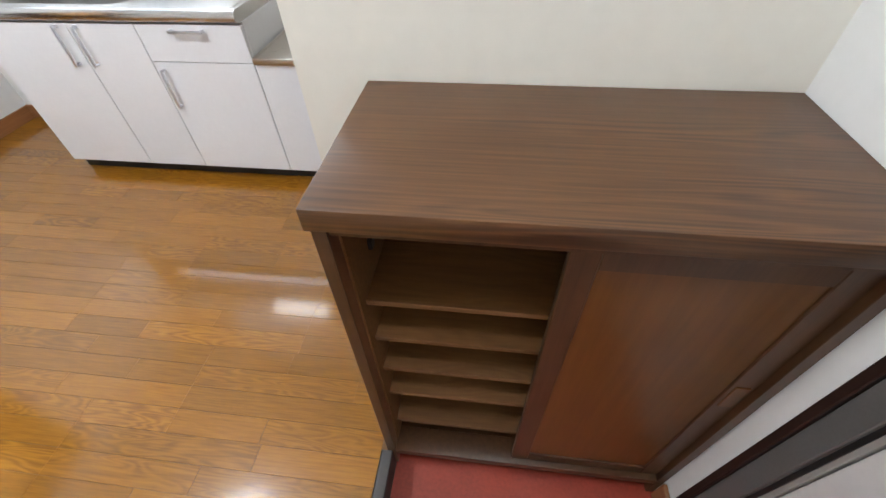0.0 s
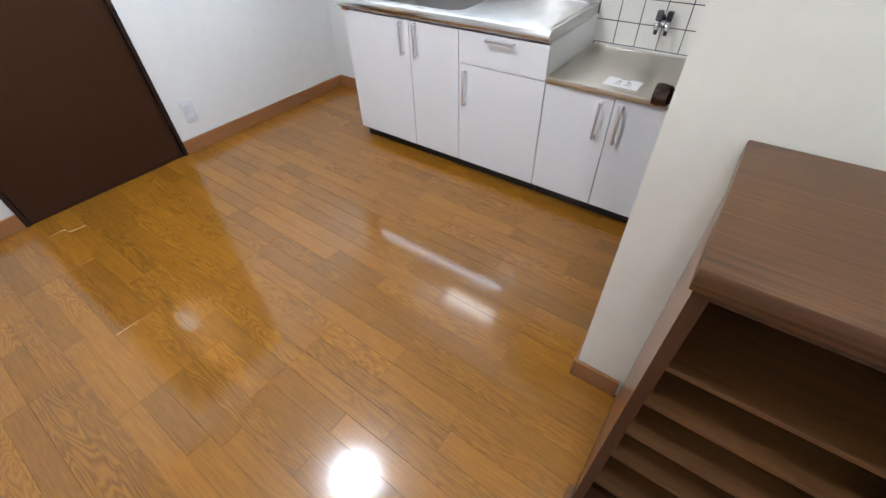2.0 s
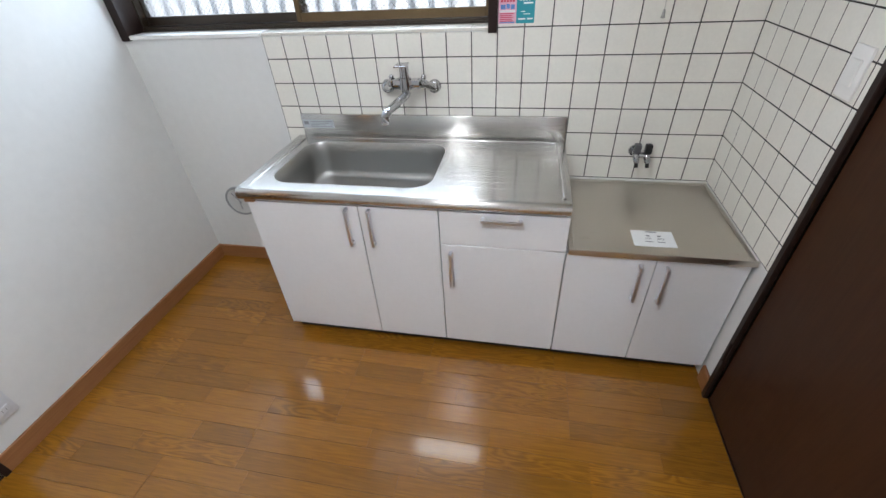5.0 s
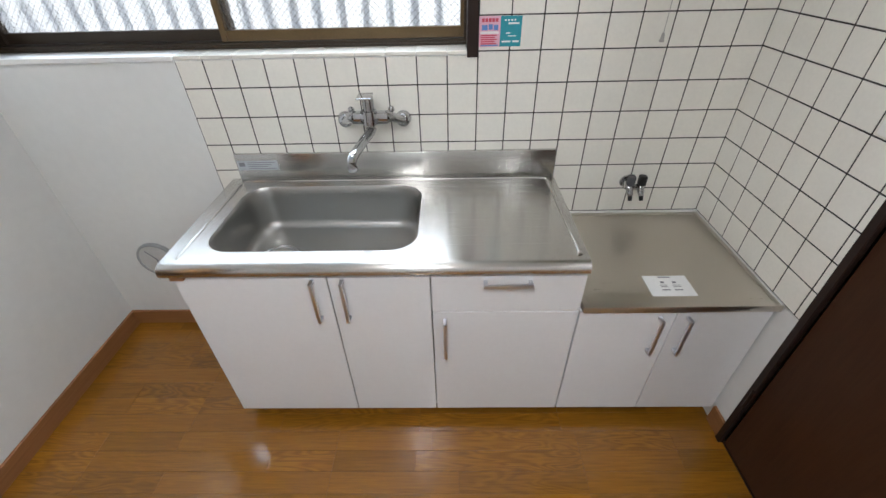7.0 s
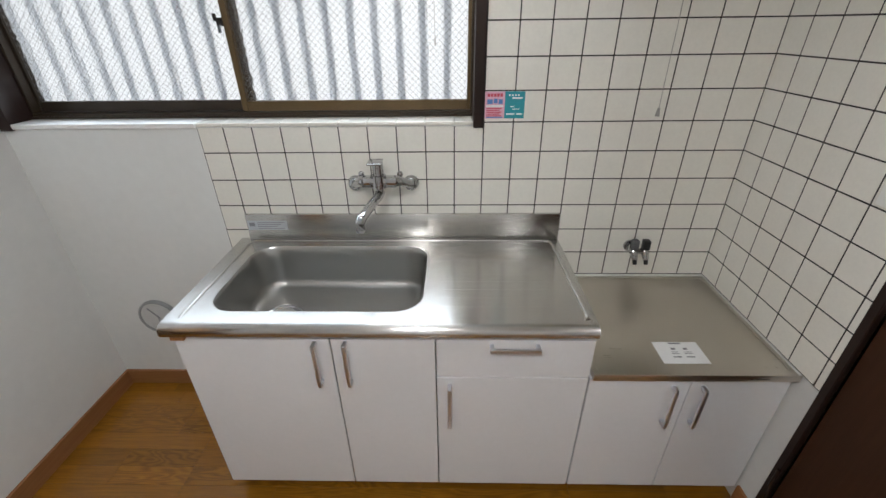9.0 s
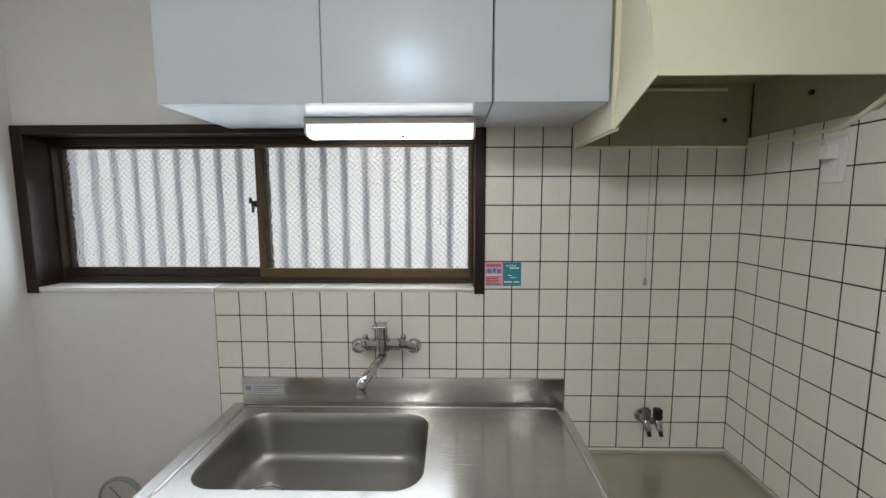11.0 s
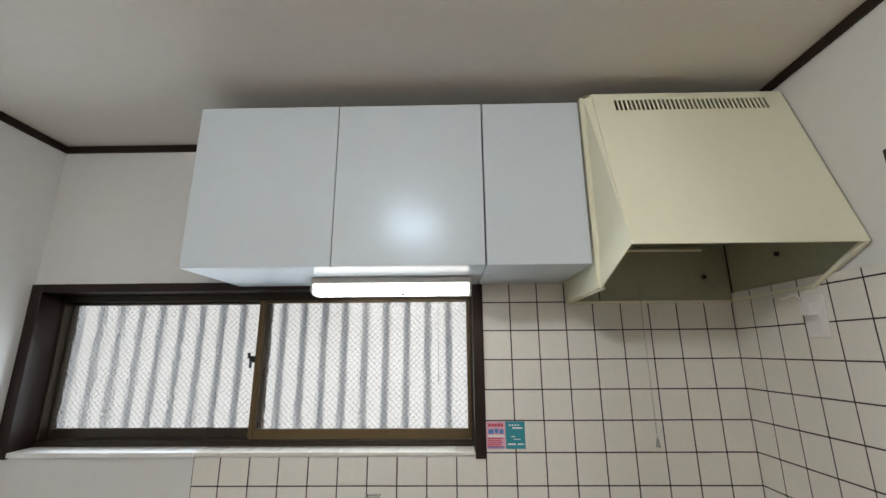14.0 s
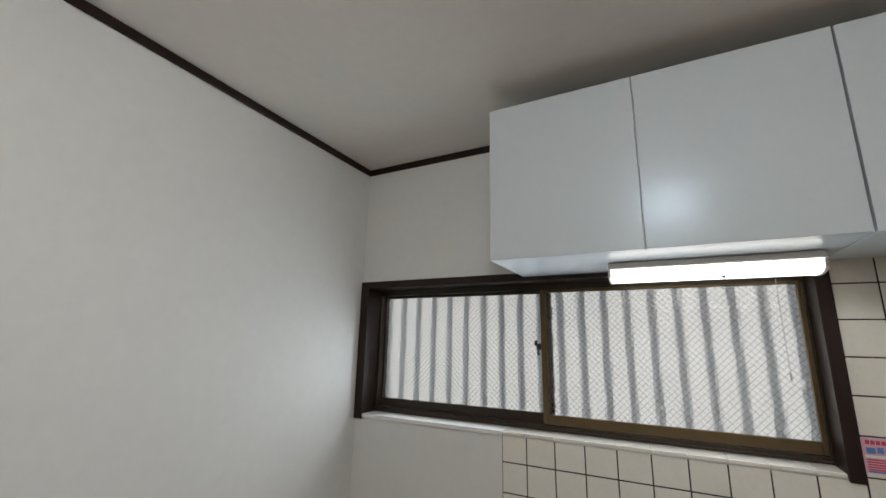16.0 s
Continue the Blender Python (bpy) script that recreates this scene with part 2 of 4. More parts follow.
PLASTIC = plain("white_plastic", (0.80, 0.79, 0.77), 0.35, vary=0.02)
SILL = plain("sill_white", (0.80, 0.79, 0.78), 0.4, vary=0.04)
CABWOOD = wood("walnut_print", (0.042, 0.0175, 0.0062), (0.126, 0.054, 0.0165), 0.38, (1.1, 52.0, 52.0), 0.0, 0.0, 0.32, 0.05, patch=0.15)
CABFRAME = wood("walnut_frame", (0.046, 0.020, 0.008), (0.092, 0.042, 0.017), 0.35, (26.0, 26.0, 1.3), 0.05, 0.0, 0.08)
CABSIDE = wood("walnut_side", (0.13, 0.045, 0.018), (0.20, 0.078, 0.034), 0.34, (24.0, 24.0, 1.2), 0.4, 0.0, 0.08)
CABPANEL = wood("reddish_panel", (0.100, 0.036, 0.006), (0.152, 0.060, 0.012), 0.30, (22.0, 22.0, 1.2), 0.1, 0.0, 0.08)
SHELFWOOD = wood("plywood_shelf", (0.112, 0.046, 0.011), (0.188, 0.085, 0.024), 0.5, (2.0, 30.0, 30.0), 0.0, 0.0, 0.3)
REDFLOOR = plain("red_entry_sheet", (0.29, 0.040, 0.020), 0.48, vary=0.18, scale=9, bump=0.1, bump_scale=160)
KAMACHI = plain("dark_grey_edge", (0.034, 0.031, 0.029), 0.5, vary=0.15, scale=20)
FRAMEGREY = plain("dark_grey_steel", (0.085, 0.082, 0.079), 0.45, vary=0.08, scale=20)
MIDGREY = plain("mid_grey_steel", (0.24, 0.225, 0.21), 0.45, vary=0.05)
GREYDOOR = plain("grey_steel_door", (0.52, 0.50, 0.49), 0.4, vary=0.03)
GREYPL = plain("smoky_plastic", (0.10, 0.10, 0.105), 0.2)
KNOBBROWN = plain("brown_knob_plastic", (0.026, 0.011, 0.006), 0.24, vary=0.1, scale=30)
# white plastic of the low outlet, its bluish shade put into the colour
SHADEDPLASTIC = plain("shaded_white_plastic", (0.63, 0.645, 0.67), 0.35, vary=0.02)
BLACK = plain("black_plastic", (0.012, 0.012, 0.012), 0.3)
PAPER = plain("white_paper", (0.80, 0.80, 0.80), 0.6, vary=0.02)
INK = plain("grey_ink", (0.22, 0.22, 0.24), 0.6)
PINK = plain("pink_print", (0.72, 0.42, 0.52), 0.5, vary=0.05)
TEAL = plain("teal_print", (0.02, 0.27, 0.33), 0.5, vary=0.05)
BLUEINK = plain("blue_print", (0.10, 0.22, 0.52), 0.5)
REDINK = plain("red_print", (0.55, 0.06, 0.10), 0.5)
DIFFUSER = glow("lamp_diffuser", (0.95, 0.975, 1.0), 93.0)
TUBEGLOW = glow("tube_diffuser", (1.0, 0.99, 0.96), 5.0)
STRING = plain("grey_string", (0.36, 0.35, 0.33), 0.8)


# ---- mesh helpers ----
def box(bm, x0, x1, y0, y1, z0, z1, bevel=0.0, segments=1):
    r = bmesh.ops.create_cube(bm, size=1.0)
    for v in r["verts"]:
        v.co = Vector(((x0 + x1) / 2 + v.co.x * (x1 - x0), (y0 + y1) / 2 + v.co.y * (y1 - y0), (z0 + z1) / 2 + v.co.z * (z1 - z0)))
    if bevel:
        edges = list({e for v in r["verts"] for e in v.link_edges})
        bmesh.ops.bevel(bm, geom=edges, offset=bevel, segments=segments, affect="EDGES", profile=0.5, clamp_overlap=True)
    return bm


def boxes(*specs, bevel=0.0, segments=1):
    bm = bmesh.new()
    for s in specs:
        box(bm, *s, bevel=bevel, segments=segments)
    return bm


def cyl(bm, a, b, r0, r1=None, n=20):
    """A capped tapered rod from a to b."""
    a, b = Vector(a), Vector(b)
    d = b - a
    m = Matrix.Translation((a + b) / 2) @ d.to_track_quat("Z", "Y").to_matrix().to_4x4()
    bmesh.ops.create_cone(bm, cap_ends=True, segments=n, radius1=r0, radius2=r0 if r1 is None else r1, depth=d.length, matrix=m)
    return bm


def ball(bm, c, r, sx=1, sy=1, sz=1):
    bmesh.ops.create_uvsphere(bm, u_segments=16, v_segments=10, radius=r, matrix=Matrix.Translation(c) @ Matrix.Diagonal((sx, sy, sz, 1)))
    return bm


def tube(bm, points, r, n=10, caps=True):
    """A round rod swept along points."""
    pts = [Vector(p) for p in points]
    rings = []
    for i, p in enumerate(pts):
        d = (pts[min(i + 1, len(pts) - 1)] - pts[max(i - 1, 0)]).normalized()
        up = Vector((0, 0, 1)) if abs(d.z) < 0.95 else Vector((1, 0, 0))
        s = d.cross(up).normalized()
        u = s.cross(d)
        rad = r[i] if isinstance(r, (list, tuple)) else r
        rings.append([bm.verts.new(p + (s * math.cos(k * 2 * math.pi / n) + u * math.sin(k * 2 * math.pi / n)) * rad) for k in range(n)])
    for a, b in zip(rings, rings[1:]):
        for k in range(n):
            bm.faces.new((a[k], a[(k + 1) % n], b[(k + 1) % n], b[k]))
    if caps:
        bm.faces.new(rings[0]), bm.faces.new(rings[-1][::-1])
    return bm


def prism(bm, outline, axis, a, b):
    """A solid with that outline (pairs of the two other axes), from a to b along axis."""
    def at(p, v):
        return Vector({"x": (v, p[0], p[1]), "y": (p[0], v, p[1]), "z": (p[0], p[1], v)}[axis])
    lo, hi = [bm.verts.new(at(p, a)) for p in outline], [bm.verts.new(at(p, b)) for p in outline]
    n = len(outline)
    for i in range(n):
        bm.faces.new((lo[i], lo[(i + 1) % n], hi[(i + 1) % n], hi[i]))
    bm.faces.new(lo[::-1]), bm.faces.new(hi)
    return bm


def finish(bm, name, mat, smooth=True):
    bmesh.ops.recalc_face_normals(bm, faces=bm.faces)
    me = bpy.data.meshes.new(name)
    bm.to_mesh(me)
    bm.free()
    me.materials.append(mat)
    if smooth:
        me.shade_smooth()
        me.set_sharp_from_angle(angle=radians(35))
    return me


def part(name, bm, mat, parent, label="", smooth=True):
    ob = new(name, finish(bm, name, mat, smooth))
    ob.parent = parent
    if label:
        ob["label"] = label
    return ob


def thing(name, label, category, group="", at=(0, 0, 0)):
    ob = new(name)
    ob.location = at
    ob.empty_display_size = 0.05
    return tagged(ob, label, category, group)


def single(name, bm, mat, label, category, group="", kind=""):
    return tagged(new(name, finish(bm, name, mat)), label, category, group, kind)


def structure(name, bm, mat, label, category):
    return tagged(new(name, finish(bm, name, mat)), label, category, kind="structure")


# ---- the shell ----
LX, RX, EX = -2.602, 0.0, 0.932        # west wall, east wall of the kitchen, east wall of the entry
SY, PY, CZ, EZ = -3.35, -1.392, 2.398, -0.10   # south wall, partition face, ceiling, entry floor
WX0, WX1, WZ0, WZ1 = -2.57, -0.945, 1.239, 1.800   # window opening

floor = structure("floor", boxes((LX, 0.132, SY, 0.0, -0.12, -0.0014)), GAP, "glossy orange-brown oak strip flooring", "floor")
structure("floor_edge", boxes((0.125, 0.149, -1.776, PY, EZ, -0.002)), GAP, "floor edge beside the shoe cabinet", "floor")
structure("entry_floor", boxes((0.125, EX, SY, PY, -0.25, EZ)), REDFLOOR, "worn brick-red sheet flooring of the entry", "floor")
structure("step_edge", boxes((0.132, 0.166, SY, -1.776, EZ, 0.004), bevel=0.003), KAMACHI, "dark grey step edge between floor and entry", "step edge")
wall_north = structure("wall_north", boxes(
    (LX - 0.1, EX, 0.0, 0.16, -0.12, WZ0), (LX - 0.1, EX, 0.0, 0.16, WZ1, CZ + 0.02),
    (LX - 0.1, WX0, 0.0, 0.16, WZ0, WZ1), (WX1, EX, 0.0, 0.16, WZ0, WZ1)), WALL, "white wallpapered wall with a window opening", "wall")
DW0, DW1, DWH = -2.195, -1.368, 2.02   # west door opening
wall_west = structure("wall_west", boxes(
    (LX - 0.1, LX, DW1, 0.0, -0.12, CZ + 0.02), (LX - 0.1, LX, SY, DW0, -0.12, CZ + 0.02), (LX - 0.1, LX, DW0, DW1, DWH, CZ + 0.02), (LX - 0.1, LX, DW0, DW1, -0.12, -0.004)),
    WALL, "white wallpapered wall with a door", "wall")
DE0, DE1, DEH = -1.272, -0.640, 2.0    # east door opening
wall_east = structure("wall_east", boxes(
    (RX, RX + 0.1, DE1, 0.0, -0.12, CZ + 0.02), (RX, RX + 0.1, PY + 0.012, DE0, -0.12, CZ + 0.02), (RX, RX + 0.1, DE0, DE1, DEH, CZ + 0.02), (RX, RX + 0.1, DE0, DE1, -0.12, -0.004)),
    WALL, "white wall with tiles and a brown door", "wall")
structure("wall_partition", boxes((RX + 0.1, EX, PY + 0.012, PY + 0.1, -0.25, CZ + 0.02), (RX, EX, PY, PY + 0.012, -0.25, CZ + 0.02)), PARTPAPER, "cream wallpapered wall behind the shoe cabinet", "wall")
structure("wall_entry", boxes((EX, EX + 0.1, -1.824, PY + 0.1, -0.25, CZ + 0.02), (EX, EX + 0.1, SY, -2.80, -0.25, CZ + 0.02), (EX, EX + 0.1, -2.80, -1.824, 2.0, CZ + 0.02)), WALL, "white wall beside the entrance door", "wall")
structure("wall_south", boxes((LX - 0.1, EX + 0.1, SY - 0.1, SY, -0.25, CZ + 0.02)), WALL, "plain white wallpapered wall", "wall")
structure("ceiling", boxes((LX, EX, SY, 0.0, CZ, CZ + 0.1)), CEILING, "off-white papered ceiling", "ceiling")
structure("closet_back", boxes((RX + 0.6, RX + 0.65, PY + 0.1, 0.0, -0.12, CZ)), WALL, "plain wall behind the brown door", "wall")
# the lit room behind the glazed door
NX = -4.2
structure("next_room", boxes((NX - 0.1, NX, -2.9, -0.7, -0.1, CZ), (NX, LX - 0.1, -3.0, -2.9, -0.1, CZ), (NX, LX - 0.1, -0.7, -0.6, -0.1, CZ), (NX, LX - 0.1, -2.9, -0.7, -0.1, 0.0), (NX, LX - 0.1, -2.9, -0.7, CZ, CZ + 0.1)), ROOMPAPER, "plain warm-coloured room behind the glazed door", "room")

TRIM = [
    ("ceiling_trim", (LX, RX, -0.010, 0.0, 2.368, CZ)), ("ceiling_trim", (LX, LX + 0.010, SY, -0.010, 2.368, CZ)),
    ("ceiling_trim", (RX - 0.010, RX, PY, -0.010, 2.368, CZ)), ("ceiling_trim", (RX - 0.010, EX, PY - 0.010, PY, 2.368, CZ)),
    ("ceiling_trim", (LX + 0.010, EX, SY, SY + 0.010, 2.368, CZ)),
]
for name, s in TRIM:
    structure(name, boxes(s, bevel=0.002), DARKWOOD, "dark brown wooden ceiling trim", "trim")
BASE = [(LX, LX + 0.012, DW1 + 0.02, -0.012, 0, 0.084), (LX, LX + 0.012, SY, DW0 - 0.02, 0, 0.084), (LX, -1.845, -0.012, 0.0, 0, 0.084),
        (RX - 0.012, RX, PY - 0.012, -1.298, 0, 0.084), (RX, 0.14, PY - 0.012, PY, 0, 0.084), (EX - 0.012, EX, -1.820, -1.777, EZ, 0.0), (RX - 0.012, RX, -0.616, -0.54, 0, 0.084)]
for s in BASE:
    structure("baseboard", boxes(s, bevel=0.002), SKIRT, "reddish-brown wooden baseboard", "baseboard")

# ---- window ----
window = tagged(new("window_1"), "sliding window with bronze sashes and figured wire glass", "window", kind="structure")
JY0, JY1 = -0.014, 0.155
part("casing", boxes((LX + 0.001, WX0 + 0.012, JY0, JY1, 1.222, 1.826), bevel=0.0015), DARKWOOD, window, "dark brown wooden casing")
part("casing", boxes((WX1 - 0.006, -0.918, JY0, JY1, 1.222, 1.826), bevel=0.0015), DARKWOOD, window, "dark brown wooden casing")
part("casing", boxes((WX0 + 0.012, WX1 - 0.006, JY0, JY1, 1.795, 1.826), bevel=0.0015), DARKWOOD, window, "dark brown wooden casing")
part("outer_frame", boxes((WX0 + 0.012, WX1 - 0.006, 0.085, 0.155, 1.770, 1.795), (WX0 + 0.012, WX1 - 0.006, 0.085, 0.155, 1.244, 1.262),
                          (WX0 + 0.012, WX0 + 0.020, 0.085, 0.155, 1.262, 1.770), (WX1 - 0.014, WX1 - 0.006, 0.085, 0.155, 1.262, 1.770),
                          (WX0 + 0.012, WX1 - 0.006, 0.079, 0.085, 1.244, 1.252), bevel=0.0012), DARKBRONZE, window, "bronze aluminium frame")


def sash(x0, x1, y, name, stile=0.020):
    # the front sash gets the lit copy of the bronze, the rear one the dark
    s = part(name, boxes((x0, x0 + 0.020, y, y + 0.024, 1.264, 1.770), (x1 - stile, x1, y, y + 0.024, 1.264, 1.770), (x0 + 0.02, x1 - stile, y, y + 0.024, 1.760, 1.770), bevel=0.0015), DARKBRONZE if y > 0.1 else LITBRONZE, window, "bronze sliding sash")
    part("bottom_rail", boxes((x0 + 0.02, x1 - stile, y + 0.001, y + 0.023, 1.264, 1.298), bevel=0.0015), DARKBRONZE if y > 0.1 else LITBRONZE, s, "bronze bottom rail")
    pane = part("pane", boxes((x0 + 0.018, x1 - stile + 0.002, y + 0.010, y + 0.015, 1.296, 1.762)), GLASS, s, "figured wire glass pane", smooth=False)
    pane.visible_shadow = False
    # slanting wire mesh inside the pane
    bm = bmesh.new()
    gx0, gx1, gz0, gz1 = x0 + 0.02, x1 - stile, 1.298, 1.760
    step = 0.0215
    k = gx0 - (gz1 - gz0)
    while k < gx1:
        for sgn in (1, -1):
            pts = []
            for z in (gz0, gz1):
                f = (z - gz0) * 1.0
                pts.append(((k + f) if sgn > 0 else (k + (gz1 - gz0) - f), z))
            (xa, za), (xb, zb) = pts
            for lim, keep_above in ((gx0, True), (gx1, False)):
                if (xa < lim) == keep_above and (xb < lim) == keep_above:
                    break
                if (xa < lim) == keep_above and xa != lim:
                    za, xa = za + (zb - za) * (lim - xa) / (xb - xa), lim
                elif (xb < lim) == keep_above and xb != lim:
                    zb, xb = za + (zb - za) * (lim - xa) / (xb - xa), lim
            else:
                d = Vector((zb - za, 0, -(xb - xa))).normalized() * 0.0005
                vs = [bm.verts.new(Vector((px, y + 0.0085, pz)) + o) for px, pz, o in ((xa, za, d), (xa, za, -d), (xb, zb, -d), (xb, zb, d))]
                bm.faces.new(vs)
        k += step
    part("wire_mesh", bm, WIRE, s, "thin diamond wire mesh", smooth=False)
    return s


sash(-2.562, -1.743, 0.118, "sash", 0.036)
sash(-1.778, -0.950, 0.090, "sash")
latch = part("latch", boxes((-1.795, -1.776, 0.080, 0.094, 1.535, 1.560), (-1.801, -1.790, 0.074, 0.082, 1.550, 1.572), (-1.790, -1.782, 0.070, 0.082, 1.515, 1.540), bevel=0.002), BLACK, window, "small dark crescent latch")
part("sill_board", boxes((WX0 - 0.01, -1.913, -0.010, 0.082, 1.226, 1.243), bevel=0.002), SILL, window, "white window sill")
for i in range(10):
    a = max(-1.9095, -1.9182 + i * 0.1003)
    part("sill_tile", boxes((a + 0.001, min(-1.9182 + i * 0.1003 + 0.0993, -0.952), -0.006, 0.082, 1.230, 1.2425), bevel=0.002), TILE, window)

# ribbed plastic screen outside the window
RP = 0.0856
bm = bmesh.new()
prof, x = [], -2.494 - 18 * RP
while x < 0.6:
    prof += [(x - 0.009, 0.016), (x + 0.009, 0.016), (x + 0.013, 0.0), (x + RP - 0.013, 0.0)]
    x += RP
loops = [[bm.verts.new((px, 0.205 + py, z)) for px, py in prof] for z in (-0.5, 2.6)]
for i in range(len(prof) - 1):
    bm.faces.new((loops[0][i], loops[0][i + 1], loops[1][i + 1], loops[1][i]))
screen = thing("ribbed_screen", "white translucent ribbed plastic screen outside the window", "screen", at=(0, 0, 0))
part("sheet", bm, SHEET, screen, smooth=False)
x = -2.494 - 18 * RP
while x < 0.6:
    part("rib", boxes((x - 0.0115, x + 0.0115, 0.223, 0.226, -0.5, 2.6)), SHEETRIB, screen, smooth=False)
    x += RP
structure("ground", boxes((-60, 60, 0.17, 60, -0.6, -0.5)), plain("grey_ground", (0.3, 0.3, 0.29), 0.9), "plain grey ground outside", "ground")

# ---- doors ----
door_w = tagged(new("door_1"), "closed dark brown door with an amber glass panel", "door", kind="structure")
part("door_frame", boxes((LX - 0.1, LX + 0.014, DW1, DW1 + 0.022, 0.0, DWH + 0.022), (LX - 0.1, LX + 0.014, DW0 - 0.022, DW0, 0.0, DWH + 0.022), (LX - 0.1, LX + 0.014, DW0, DW1, DWH, DWH + 0.022), bevel=0.002), DARKWOOD, door_w, "dark brown frame")
# unseen beads added behind the leaf to keep next-room light from leaking through
for y0, y1, z0 in ((DW0 + 0.0005, DW0 + 0.014, 0.005), (DW1 - 0.014, DW1 - 0.0005, 0.005), (DW0 + 0.014, DW1 - 0.014, DWH - 0.014)):
    part("door_stop", boxes((LX - 0.075, LX - 0.046, y0, y1, z0, DWH - 0.0005)), DARKWOOD, door_w, "added dark brown bead blocking light round the leaf")
part("door_stop", boxes((LX - 0.075, LX - 0.046, DW0 + 0.014, DW1 - 0.014, 0.004, 0.016)), DARKWOOD, door_w, "added dark brown bead blocking light round the leaf")
GY0, GY1, GZ0, GZ1 = -1.945, -1.618, 1.035, 1.80
part("threshold", boxes((LX - 0.1, LX - 0.001, DW0, DW1, -0.003, 0.004)), DARKWOOD, door_w, "dark brown threshold")
part("leaf", boxes((LX - 0.045, LX - 0.008, DW0 + 0.003, GY0, 0.0042, DWH - 0.003), (LX - 0.045, LX - 0.008, GY1, DW1 - 0.003, 0.0042, DWH - 0.003),
                   (LX - 0.045, LX - 0.008, GY0, GY1, 0.0042, GZ0), (LX - 0.045, LX - 0.008, GY0, GY1, GZ1, DWH - 0.003)), DOORSKIN, door_w, "dark brown leaf")
part("glazing_bead", boxes((LX - 0.010, LX - 0.003, GY0 - 0.012, GY0, GZ0 - 0.012, GZ1 + 0.012), (LX - 0.010, LX - 0.003, GY1, GY1 + 0.012, GZ0 - 0.012, GZ1 + 0.012),
                           (LX - 0.010, LX - 0.003, GY0, GY1, GZ0 - 0.012, GZ0), (LX - 0.010, LX - 0.003, GY0, GY1, GZ1, GZ1 + 0.012), bevel=0.002), DARKWOOD, door_w)
part("glass_panel", boxes((LX - 0.028, LX - 0.022, GY0, GY1, GZ0, GZ1)), AMBER, door_w, "frosted amber glass", smooth=False)
part("hinge", cyl(bmesh.new(), (LX - 0.001, DW1 - 0.004, 0.235), (LX - 0.001, DW1 - 0.004, 0.315), 0.007), DARKWOOD, door_w, "brown barrel hinge")

door_e = tagged(new("door_2"), "closed dark brown flush door with a round knob", "door", kind="structure")
part("door_frame", boxes((RX - 0.016, RX + 0.09, DE1, DE1 + 0.024, 0.0, DEH + 0.024), (RX - 0.005, RX + 0.09, DE0 - 0.024, DE0, 0.0, DEH + 0.024), (RX - 0.016, RX + 0.09, DE0, DE1, DEH, DEH + 0.024), bevel=0.002), DARKWOOD, door_e, "dark brown frame")
part("threshold", boxes((RX + 0.001, RX + 0.09, DE0, DE1, -0.003, 0.004)), DARKWOOD, door_e, "dark brown threshold")
part("leaf", boxes((RX + 0.004, RX + 0.040, DE0 + 0.003, DE1 - 0.003, 0.006, DEH - 0.003), bevel=0.0015), DOORSKIN, door_e, "dark brown leaf")
bm = bmesh.new()
KY, KZ = -1.212, 0.902
cyl(bm, (0.006, KY, KZ), (-0.004, KY, KZ), 0.030, 0.026, 28)
knob = part("knob", bm, KNOBBROWN, door_e, "dark brown rose")
bm = bmesh.new()
tube(bm, [(-0.004, KY, KZ), (-0.020, KY, KZ), (-0.023, KY, KZ), (-0.030, KY, KZ), (-0.050, KY, KZ), (-0.061, KY, KZ), (-0.063, KY, KZ), (-0.061, KY, KZ), (-0.057, KY, KZ)], [0.012, 0.011, 0.016, 0.023, 0.0255, 0.0235, 0.020, 0.016, 0.003], 24)
part("knob_grip", bm, KNOBBROWN, knob, "glossy brown grip")

part("hinge", cyl(bmesh.new(), (-0.018, DE1 + 0.002, 0.235), (-0.018, DE1 + 0.002, 0.32), 0.006), DARKWOOD, door_e, "brown barrel hinge")

door_x = tagged(new("door_3"), "grey steel entrance door in a dark frame", "door", kind="structure")
part("door_frame", boxes((EX - 0.006, EX + 0.09, -1.886, -1.842, EZ, 2.0), (EX - 0.006, EX + 0.09, -2.80, -2.74, EZ, 2.0), (EX - 0.006, EX + 0.09, -2.74, -1.886, 1.94, 2.0), bevel=0.002), FRAMEGREY, door_x, "dark grey frame")
part("architrave", boxes((EX - 0.014, EX + 0.09, -1.842, -1.824, EZ, 2.0), bevel=0.002), DARKWOOD, door_x, "dark brown edge strip")
# black strip laid where the gap beside the leaf is in shade
part("gap_shade", boxes((EX + 0.002, EX + 0.012, -1.894, -1.886, EZ + 0.01, 1.94)), BLACK, door_x, "black strip standing for the shade in the door gap")
leaf = part("leaf", boxes((EX + 0.006, EX + 0.05, -2.738, -1.906, EZ + 0.01, 1.938), bevel=0.002), GREYDOOR, door_x, "grey leaf")
part("edge_strip", boxes((EX + 0.003, EX + 0.05, -1.904, -1.894, EZ + 0.01, 1.938), bevel=0.001), MIDGREY, leaf, "darker grey edge strip")

# ---- kitchen units ----
FY = -0.536            # front of the door panels


def bow_handle(bm, a, b, out):
    """A square bow handle between two feet."""
    (xa, ya, za), (xb, yb, zb) = a, b
    x0, x1, z0, z1 = min(xa, xb), max(xa, xb), min(za, zb), max(za, zb)
    w = 0.0058
    box(bm, x0 - w, x1 + w, ya - out, ya - out + 0.008, z0 - w, z1 + w, 0.0018, 2)
    for x, z in ((xa, za), (xb, zb)):
        box(bm, x - w, x + w, ya - out + 0.007, ya, z - w, z + w, 0.0012)
    return bm


